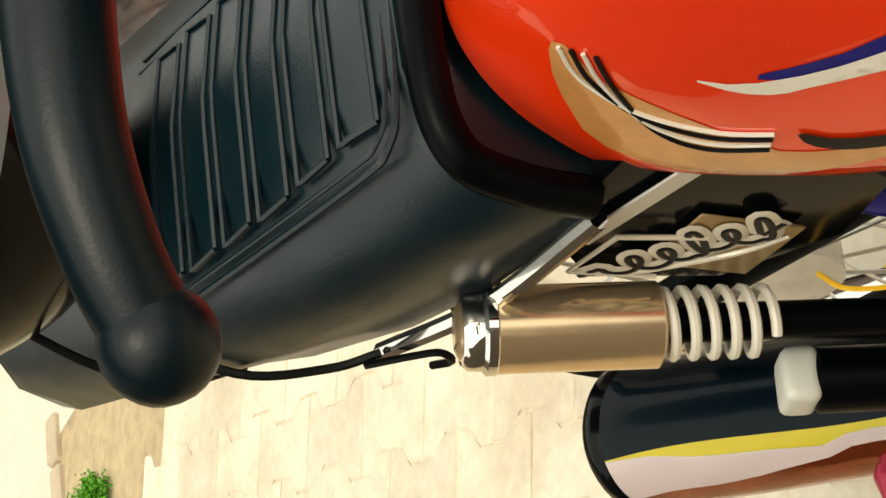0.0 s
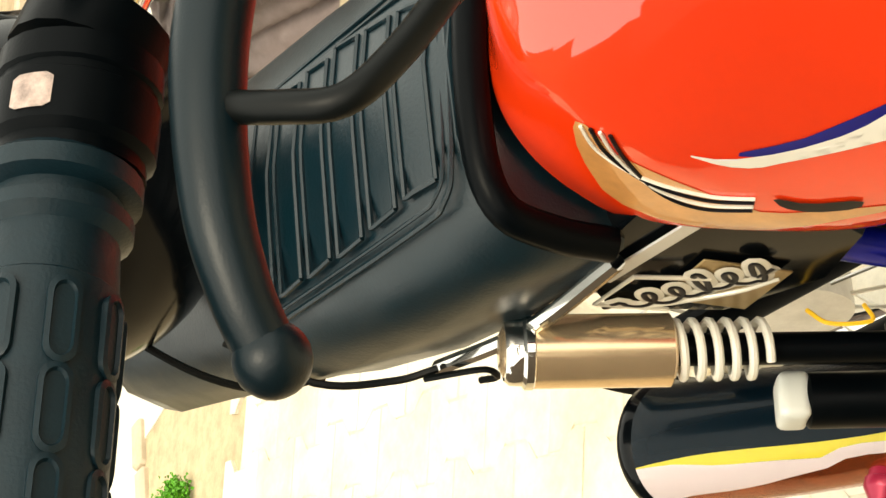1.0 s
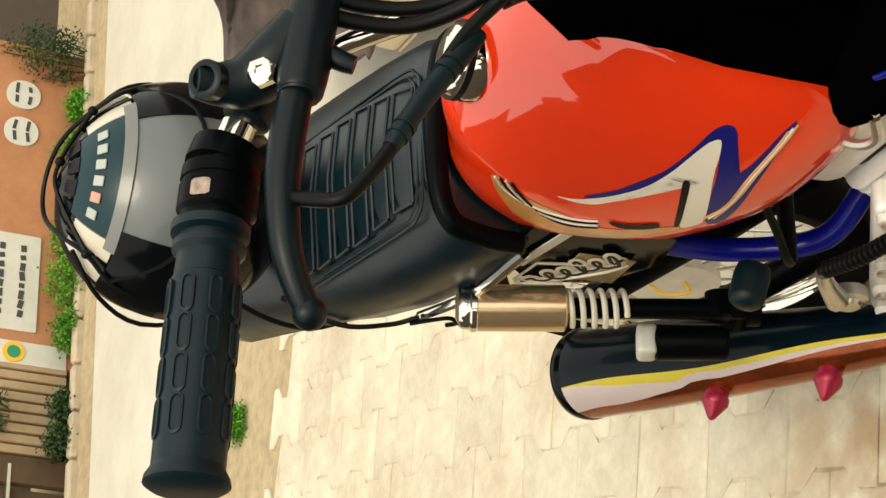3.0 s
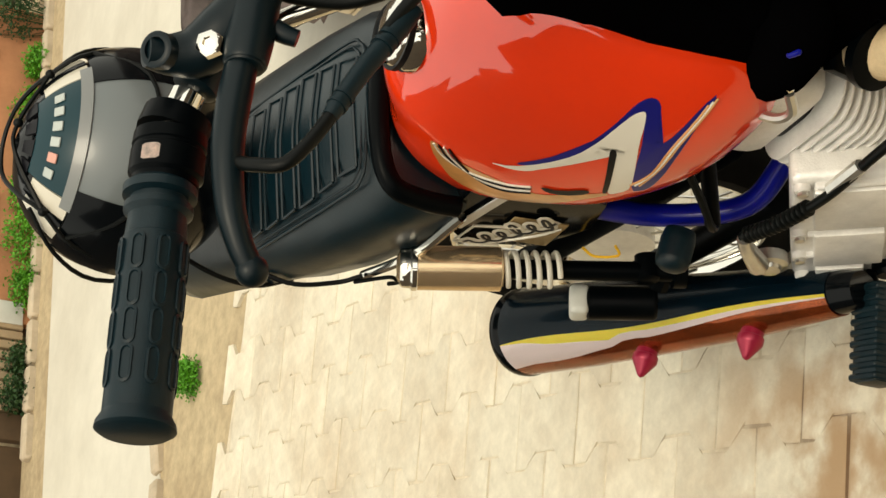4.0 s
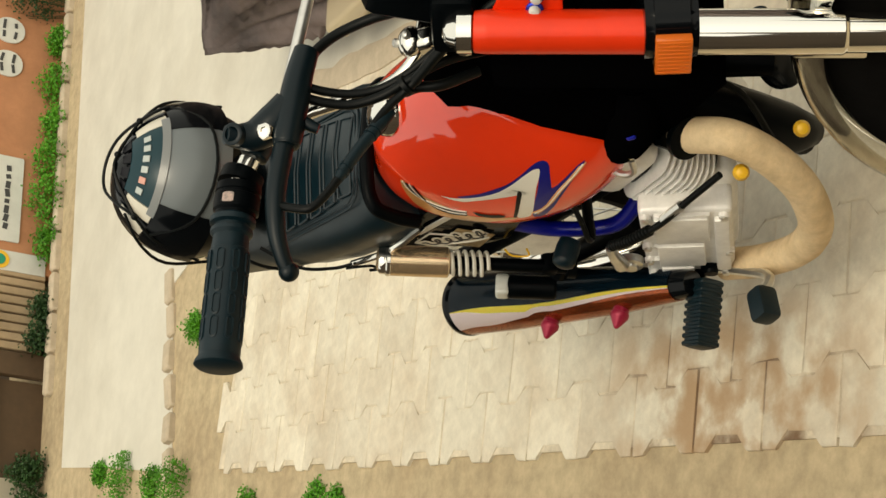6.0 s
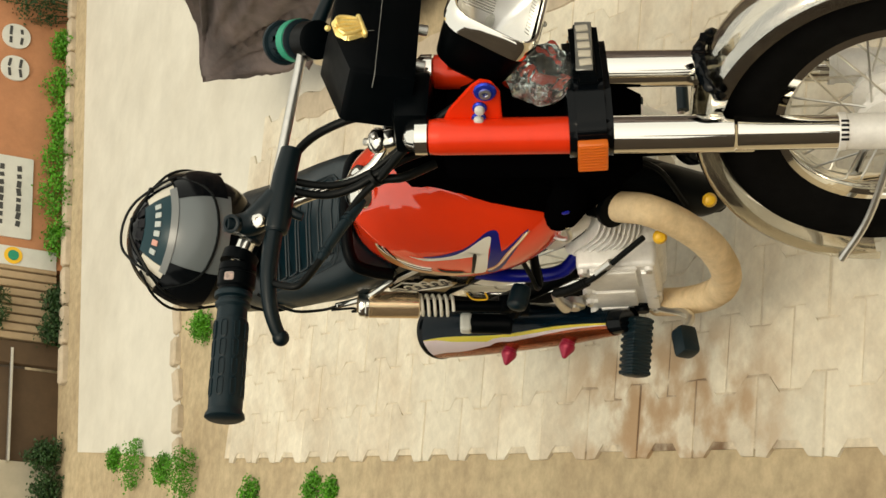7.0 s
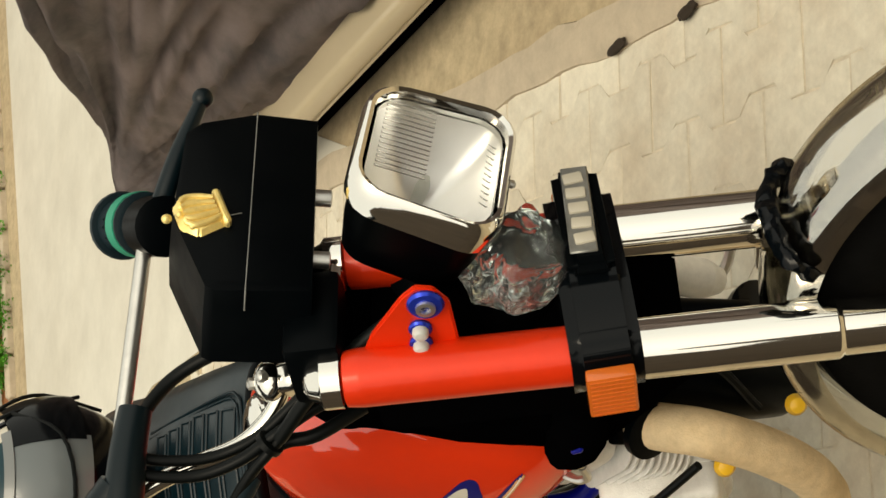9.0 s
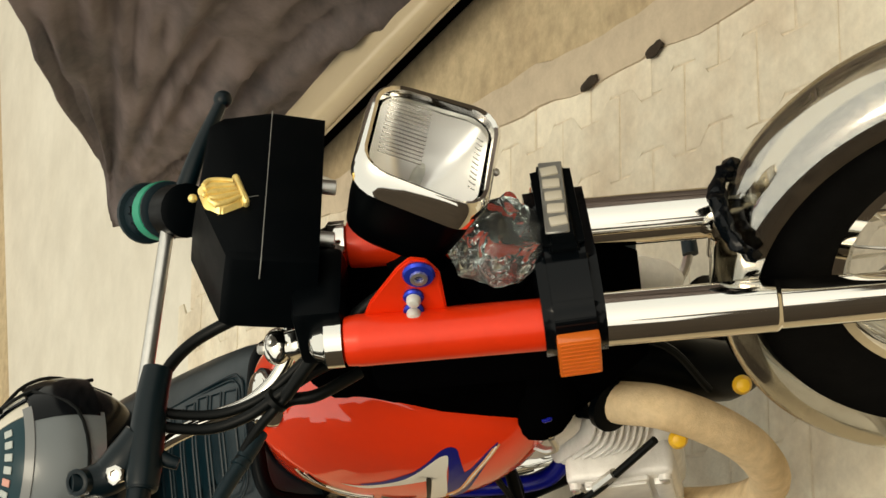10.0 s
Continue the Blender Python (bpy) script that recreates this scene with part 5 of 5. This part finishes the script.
for k in range(24):
    a = 2 * math.pi * k / 24
    sd = 1 if k % 2 else -1
    part("spoke", tube([RW + Vector((sd * 0.036, 0.055 * math.cos(a + 0.5 * sd), 0.055 * math.sin(a + 0.5 * sd))), RW + Vector((0, 0.2 * math.cos(a), 0.2 * math.sin(a)))], 0.0019, seg=6), STEEL, rear)
part("side_stand", tube([(0.09, 0.66, 0.22), (0.13, 0.72, 0.10), (0.16, 0.76, 0.008)], 0.010, seg=10), BLACK, bike, "black side stand")
part("stand_foot", box(0.05, 0.06, 0.012, pose(0.165, 0.765, 0.004), 0.004), BLACK, bike)
# left crankcase and gear side, seen between the fork tubes
part("crankcase_nose", lathe([(0, 0.008), (0.01, 0.018), (0.05, 0.024), (0.12, 0.024), (0.145, 0.016), (0.15, 0.004)], (0.12, 0.438, 0.44), (0.12, 0.462, 0.28), seg=20), ALU, engine, "pale rounded alloy casing")
part("left_cover", lathe([(0, 0.085), (0.02, 0.08), (0.03, 0.06), (0.033, 0.02)], (0.10, 0.60, 0.29), (0.3, 0.60, 0.29), seg=28), ALU, engine)
part("gear_lever", tube([(0.14, 0.62, 0.24), (0.16, 0.54, 0.23), (0.19, 0.50, 0.235)], 0.007, seg=8), STEEL, bike)
part("gear_rubber", lathe([(0, 0.011), (0.05, 0.011)], (0.18, 0.50, 0.236), (0.3, 0.50, 0.24), seg=12), RUBBER, bike)
pegl = part("foot_peg", box(0.10, 0.036, 0.034, pose(0.215, 0.66, 0.24, 0, 0, -8), 0.008), RUBBER, bike)
part("peg_bar", tube([(0.08, 0.68, 0.2), (0.17, 0.66, 0.236)], 0.012, seg=10), BLACK, pegl)

# fork sticker as plain bars
for k in range(5):
    a = radians(200 + 14 * k)
    part("sticker_bar", box(0.0012, 0.0035, 0.011, S @ Matrix.Translation((-HALF + 0.0285 * math.cos(a), 0.0285 * math.sin(a), -0.334)) @ pose(0, 0, 0, 0, 0, 200 + 14 * k), 0, 1), DECAL_BLACK, bike)

# elastic net cord with its hook under the seat
part("net_cord", tube([(-0.09, 1.08, 0.80), (-0.118, 1.06, 0.74), (-0.116, 1.04, 0.69), (-0.11, 1.02, 0.665)], 0.0028, seg=6), CABLE, helmet)
part("hook", tube([(-0.115, 1.03, 0.67), (-0.118, 1.0, 0.655), (-0.12, 0.985, 0.645), (-0.122, 0.99, 0.635), (-0.12, 1.005, 0.64)], 0.0026, seg=6), CABLE, helmet, "black wire hook")
part("net_cord", tube([(-0.085, 1.10, 0.87), (-0.108, 1.10, 0.81), (-0.112, 1.10, 0.76), (-0.10, 1.09, 0.72)], 0.0028, seg=6), CABLE, helmet)

# ---- covered vehicle on a low ledge ----
car = thing("covered_car", (1.9, 1.7, 0), "parked car hidden under a creased grey-brown cloth cover", "car")
bm = bmesh.new()
rows = []
N, K = 280, 96
for i in range(K):
    t = i / (K - 1)
    row = []
    for k in range(N):
        y = -0.85 + 3.67 * k / (N - 1)
        z0 = float(np.interp(y, (0.5, 1.66, 2.5, 2.68, 2.82), (0.125, 0.13, 0.115, 0.18, 0.31)))
        z1 = float(np.interp(y, (0.5, 1.4, 1.95, 2.48, 2.82), (1.25, 1.05, 0.80, 0.54, 0.33)))
        up = min(t / 0.36, 1)
        back = min(max(0, t - 0.36) / 0.34, 1)
        down = max(0, t - 0.70) / 0.30
        z = z0 + (z1 - z0) * up * (1 - down) + 0.10 * math.sin(back * 3.14)
        x = 1.12 + 0.06 * up + 0.12 * up ** 4 + 1.5 * back + 0.15 * down
        away = math.hypot(2.86 - y, z - 0.30)
        fan = math.atan2(z - 0.30, 2.86 - y)
        soft = min(1.0, away / 0.75)
        crease = soft * (0.045 * noise.noise(Vector((fan * 4.0, away * 0.5, x * 0.5))) + 0.075 * (0.25 - abs(noise.noise(Vector((fan * 8.0 + 3, away * 0.7, x * 0.8))))) + 0.05 * (0.25 - abs(noise.noise(Vector((fan * 19 + away, away * 1.2, x))))))
        crease += 0.006 * noise.noise(Vector((y * 9, z * 9, x * 6)))
        flare = 0.02 * math.sin(6 * y) * (1 - up) * soft
        row.append(Vector((x - 2.0 * crease * (1 - down) - flare, y + 0.15 * crease, z + 0.25 * crease * up)))
    rows.append(row)
loft(rows, caps=False, closed=False, bm=bm)
for side_row in (0, N - 1):                     # the cover hangs down over both ends
    ring = [rows[i][side_row] for i in range(K)]
    mid = sum(ring, Vector()) / K
    loft([[q.lerp(mid, f) for q in ring] for f in (0.0, 0.35, 0.7, 0.97)], caps=False, closed=False, bm=bm)
bmesh.ops.solidify(bm, geom=bm.faces[:], thickness=0.003)
part("cover", bm, COVER, car, "creased grey-brown cloth cover", smooth=180)
part("sill", box(0.14, 3.2, 0.055, pose(1.085, 0.75, 0.132), 0.016, 3), SILL, car, "beige painted door sill")
part("sill_lip", box(0.02, 3.2, 0.012, pose(1.03, 0.75, 0.100), 0.003, 1), SILL, car)
# black face set close behind the sill in place of the shade beneath
part("underbody", box(1.45, 3.1, 0.09, pose(1.80, 0.75, 0.062), 0.01), BLACK_MATT, car, "black underside standing for the shade under the car")
for y in (0.2, 2.2):
    part("wheel", lathe([(0, 0.14), (0.01, 0.17), (0.12, 0.17), (0.13, 0.14)], (1.75, y, 0.165), (2.4, y, 0.165), seg=28), TYRE, car)

# ---- far side of the road ----
def wall_y(x):
    return 5.30 + 0.167 * (x - 0.7)


FACE = math.degrees(math.atan(0.167))


def on_wall(x, z, out=0.0):
    return Matrix.Translation((x + 0.16 * out, wall_y(x) - out, z)) @ pose(0, 0, 0, 0, 0, FACE)


def wall_box(name, x0, x1, z0, z1, thick, mat, label, category, out=0.0, bevel=0.0):
    return lone(name, box((x1 - x0) * 1.014, thick, z1 - z0, on_wall((x0 + x1) / 2, (z0 + z1) / 2, out) @ pose(0, thick / 2, 0), bevel), mat, label, category, kind="structure", smooth=30)


wall_box("wall_1", 1.28, 2.66, -0.02, 0.40, 0.12, WALL, "low terracotta wall with painted notices", "wall")
wall_box("wall_2", -1.5, 0.40, -0.02, 1.2, 0.12, PLASTER, "dusty tan wall across the road", "wall")
def reflect_wall(name, points, thick, height, label, step=1.1):
    """A dark wall with a stepped top, added to shape reflections, along a straight line."""
    a, b = Vector(points[0]), Vector(points[1])
    d, long = (b - a).normalized(), (b - a).length
    side = Vector((-d.y, d.x, 0)) * thick
    rnd = random.Random(len(label))
    prof, s = [(0.0, -0.05)], 0.0
    while s < long - 0.3:
        w = rnd.uniform(0.3, 1.7)
        z = height + rnd.uniform(0, step)
        prof += [(s, z), (min(s + w, long), z + rnd.uniform(-0.35, 0.35))]
        s += w + 0.002
    prof.append((long, -0.05))
    bm = loft([[a + d * s + Vector((0, 0, z)) for s, z in prof], [a + d * s + side + Vector((0, 0, z)) for s, z in prof]])
    lone(name, bm, DARK_WALL, label, "wall", kind="structure", smooth=0)


# walls added only to darken reflections; label length seeds their steps
reflect_wall("wall_4", ((-1.6, -3.3, 0), (-1.6, 3.6, 0)), 0.2, 1.2, "plain plastered house front beside the yard", 0.6)
reflect_wall("wall_5", ((-2.6, -3.4, 0), (6.0, -3.4, 0)), 0.2, 0.9, "plain plastered house front behind the yard")
reflect_wall("wall_3", ((-9.0, wall_y(-9.0) + 0.55, 0), (10.0, wall_y(10.0) + 0.55, 0)), 0.2, 2.6, "pale plastered shop front across the road")
gate = thing("metal_gate", (0.62, wall_y(0.62), 0), "dark brown sheet metal gate", "gate")
part("leaf", box(0.42, 0.03, 0.75, on_wall(0.60, 0.36, -0.02), 0.006), DARKGAP, gate)
part("leaf", box(0.10, 0.035, 0.75, on_wall(0.87, 0.36, 0.0), 0.006), DARKGAP, gate)
part("gate_bar", box(0.5, 0.02, 0.012, on_wall(0.64, 0.20, 0.012), 0.002), STEEL, gate, "pale latch bar")
steps = thing("shop_shutter", (1.1, wall_y(1.1), 0), "tan slatted shutter of a closed shop", "shutter")
for k in range(9):
    part("slat", box(0.032, 0.03, 0.30 + 0.008 * k, on_wall(0.95 + 0.04 * k, 0.165 + 0.004 * k, -0.01), 0.006), STEP, steps)
part("backing", box(0.42, 0.02, 0.34, on_wall(1.11, 0.16, -0.045), 0), DARKGAP, steps)


def notice(x, z, w, h, rnd, lines):
    t = thing("wall_notice", (x, wall_y(x), z), "white painted notice with dark handwriting on the wall", "sign", "notices on the wall")
    m = on_wall(x, z, 0.004)
    prof = rounded(w, h, rnd, 6)
    part("board", loft([[m @ Vector((a, 0.003, b)) for a, b in prof], [m @ Vector((a, -0.003, b)) for a, b in prof]]), SIGN, t)
    rnd_gen = random.Random(int(x * 100))
    for r in range(lines):
        z0 = h * (0.5 - (r + 0.8) / (lines + 0.6))
        n = max(int(w / 0.05), 2)
        for k in range(n):
            ww = w * 0.75 / n * rnd_gen.uniform(0.5, 1.0)
            part("writing_bar", box(ww, 0.002, h * 0.10, m @ pose(-w * 0.38 + w * 0.78 * (k + 0.5) / n, -0.004, z0, 0, rnd_gen.uniform(-14, 14), 0), 0, 1), INK, t)


notice(2.42, 0.235, 0.13, 0.13, 0.06, 2)
notice(2.25, 0.235, 0.13, 0.13, 0.06, 2)
notice(1.60, 0.235, 0.40, 0.20, 0.008, 2)
poster = thing("wall_poster", (1.31, wall_y(1.31), 0.14), "small pale poster with a yellow and green disc", "poster")
part("sheet", box(0.09, 0.004, 0.26, on_wall(1.315, 0.15, 0.006), 0.001), SIGN, poster)
part("disc", lathe([(0, 0.04), (0.003, 0.04)], on_wall(1.315, 0.21, 0.009) @ Vector((0, 0, 0)), on_wall(1.315, 0.21, 1) @ Vector((0, 0, 0)), seg=20), YELLOW, poster)
part("disc_middle", lathe([(0, 0.024), (0.005, 0.024)], on_wall(1.315, 0.21, 0.009) @ Vector((0, 0, 0)), on_wall(1.315, 0.21, 1) @ Vector((0, 0, 0)), seg=20), TEAL, poster)
bm = bmesh.new()
for k in range(16):
    box(0.17, 0.05, 0.05, on_wall(-0.4 + 0.18 * k + 1.2, 0.0, 0.10), 0.01, 1, bm)
lone("kerb", bm, KERB, "pale kerb along the far side of the road", "kerb", kind="structure")


def tuft(name, at, n, spread, height, mat, label, category, seed, leaf=0.012):
    """A plant of many small bent leaves on thin stems."""
    rnd = random.Random(seed)
    t = thing(name, at, label, category)
    bm = bmesh.new()
    for _ in range(n):
        a, r = rnd.uniform(0, 6.28), spread * math.sqrt(rnd.random())
        h = height * rnd.uniform(0.25, 1.0) * (1.1 - 0.5 * r / spread)
        foot = Vector(at) + Vector((r * 0.6 * math.cos(a), r * 0.6 * math.sin(a), 0))
        tip = Vector(at) + Vector((r * math.cos(a), r * math.sin(a), h))
        if rnd.random() < 0.05:
            tube([foot, tip], 0.0015, seg=4, bm=bm)
        for _ in range(2):
            q = tip + Vector((rnd.gauss(0, 1), rnd.gauss(0, 1), rnd.gauss(0, 1))) * leaf
            m = Matrix.Translation(q) @ Euler((rnd.uniform(-1, 1), rnd.uniform(-1, 1), rnd.uniform(0, 6.28))).to_matrix().to_4x4()
            w, l = leaf * rnd.uniform(0.35, 0.6), leaf * rnd.uniform(0.8, 1.6)
            vs = [bm.verts.new(m @ Vector(c)) for c in ((0, 0, 0), (w, l * 0.5, 0.2 * l), (0, l, 0), (-w, l * 0.5, 0.2 * l))]
            bm.faces.new(vs)
    part("foliage", bm, mat, t, smooth=0)
    return t


for i, (x, out, h, sp, mt) in enumerate(((2.62, 0.02, 0.36, 0.12, LEAF_DARK), (2.40, 0.05, 0.10, 0.07, LEAF), (2.18, 0.05, 0.12, 0.09, LEAF), (1.98, 0.05, 0.10, 0.08, LEAF), (1.80, 0.05, 0.13, 0.10, LEAF), (1.62, 0.05, 0.14, 0.10, LEAF), (1.42, 0.05, 0.10, 0.08, LEAF),
                                        (1.12, 0.05, 0.10, 0.06, LEAF_DARK), (0.98, 0.06, 0.12, 0.06, LEAF_DARK), (0.42, 0.05, 0.16, 0.07, LEAF_DARK), (0.28, 0.06, 0.14, 0.06, LEAF_DARK))):
    tuft("shrub", (x, wall_y(x) - out, -0.015), 900 if h > 0.3 else 420, sp, h, mt, "leafy green weeds at the foot of the far wall" if h < 0.3 else "dark green bush beside the far wall", "plant", 30 + i)
tuft("bush", (1.06, wall_y(1.06) - 0.02, 0.22), 500, 0.09, 0.18, LEAF_DARK, "dark green bush in front of the shutter", "plant", 77)
for i, (x, y, sp, h) in enumerate(((0.56, 3.53, 0.045, 0.08), (0.60, 3.60, 0.03, 0.04), (0.085, 3.63, 0.085, 0.11), (0.215, 4.19, 0.09, 0.08), (0.145, 3.88, 0.05, 0.06), (0.28, 4.44, 0.04, 0.05), (-0.08, 3.08, 0.06, 0.05), (-0.13, 2.62, 0.05, 0.035), (-0.16, 2.50, 0.04, 0.03))):
    tuft("weed", (x, y, -0.02), 420, sp, h, LEAF, "small green weeds growing in the sand", "plant", 50 + i, 0.008)

# kerb stones between the sand and the road
rnd = random.Random(5)
for k in range(6):
    x = 0.17 + 0.125 * k
    kb = box(0.115 + rnd.uniform(-0.02, 0.01), 0.05, 0.05, pose(x, 3.74 + 0.206 * (x - 0.2) + rnd.uniform(-0.008, 0.008), -0.008 + rnd.uniform(-0.006, 0.004), rnd.uniform(-3, 3), rnd.uniform(-4, 4), 11.6 + rnd.uniform(-4, 4)), 0.008, 1)
    lone("kerb_stone", kb, KERB, "worn pale kerb stone at the road's edge", "kerb stone", "kerb stones")

# mortar edge beside the pavers
bm = bmesh.new()
rows = []
for k in range(60):
    s = -1.2 + 0.056 * k
    c = P0 + ROW * s
    row = []
    for q, z in ((0.900, -0.03), (0.905, 0.006), (0.94, 0.012), (0.985, 0.008), (1.0, -0.03)):
        j = 0.014 * noise.noise(Vector((s * 9, q * 5, 0)))
        row.append(c + CROSS * (q + j) + Vector((0, 0, z + 0.3 * j)))
    rows.append(row)
loft(rows, caps=False, closed=False, bm=bm)
lone("pavement_edge", bm, KERB, "crumbling mortar edge of the pavement", "edging", kind="structure")

# flat dark lumps stand in for shaded holes in the broken mortar
for k, (s, q, ln) in enumerate(((0.09, 0.903, 0.026), (0.29, 0.902, 0.030))):
    bm = bmesh.new()
    bmesh.ops.create_icosphere(bm, subdivisions=3, radius=1.0)
    for v in bm.verts:
        v.co *= 1 + 0.4 * noise.noise(v.co * 1.6 + Vector((k * 3.1, 0, 0)))
    c = P0 + ROW * s + CROSS * q
    bmesh.ops.transform(bm, matrix=Matrix.Translation((c.x, c.y, 0.012)) @ pose(0, 0, 0, 0, 0, math.degrees(math.atan2(ROW.y, ROW.x)) + 12) @ Matrix.Diagonal((ln, 0.010, 0.006, 1)), verts=bm.verts)
    lone("edge_hole", bm, HOLE_DARK, "dark lump painted as the shade of a hole in the pavement edge", "soil", "clods along the pavement edge")

# ---- pavers ----
pavement = sheet([tuple((P0 + ROW * s + CROSS * q).xy) for s, q in ((-1.3, -0.119), (2.44, -0.119), (2.35, 0.93), (-1.3, 0.93))], -0.0012, JOINT, "pavement", "strip of interlocking concrete pavers with sandy joints", "pavement", 0.02)


def paver_mesh(seed):
    rnd = random.Random(seed)
    a, w, n = PITCH / 2 - 0.0024, 0.0738, 0.0448
    pts = [(-a, -w), (-a + 0.034, -w), (-a + 0.062, -n), (a - 0.062, -n), (a - 0.034, -w), (a, -w), (a, w), (a - 0.034, w), (a - 0.062, n), (-a + 0.062, n), (-a + 0.034, w), (-a, w)]
    pts = [(x + rnd.uniform(-0.0016, 0.0016), y * 0.992 + rnd.uniform(-0.0016, 0.0016)) for x, y in pts]
    bm = bmesh.new()
    rings = []
    for z, g in ((-0.03, 0.0), (-0.0016, 0.0), (-0.0005, 0.0022), (0.0, 0.006)):
        rings.append([Vector((x - math.copysign(g, x), y - math.copysign(g, y), z)) for x, y in pts])
    loft(rings, bm=bm)
    return mesh_of("paver", bm, PAVER, 0)


MESHES = [paver_mesh(i) for i in range(6)]
TURN = math.degrees(math.atan2(ROW.y, ROW.x))
rnd = random.Random(11)
for j in range(-1, 8):
    off = -0.0746 if j % 2 else -0.0746 + PITCH / 2
    for i in range(-7, 13):
        c = P0 + ROW * (off + PITCH * (i + 0.5)) + CROSS * (COURSE * (j + 0.5))
        if c.y > 3.26 or c.y < -0.5:
            continue
        ob = new("paver", MESHES[rnd.randrange(6)])
        ob.matrix_world = Matrix.Translation((c.x, c.y, rnd.uniform(0.0004, 0.002))) @ pose(0, 0, 0, rnd.uniform(-0.3, 0.3), rnd.uniform(-0.3, 0.3), TURN + rnd.uniform(-0.8, 0.8) + (180 if rnd.random() < 0.5 else 0))
        ob.parent = pavement
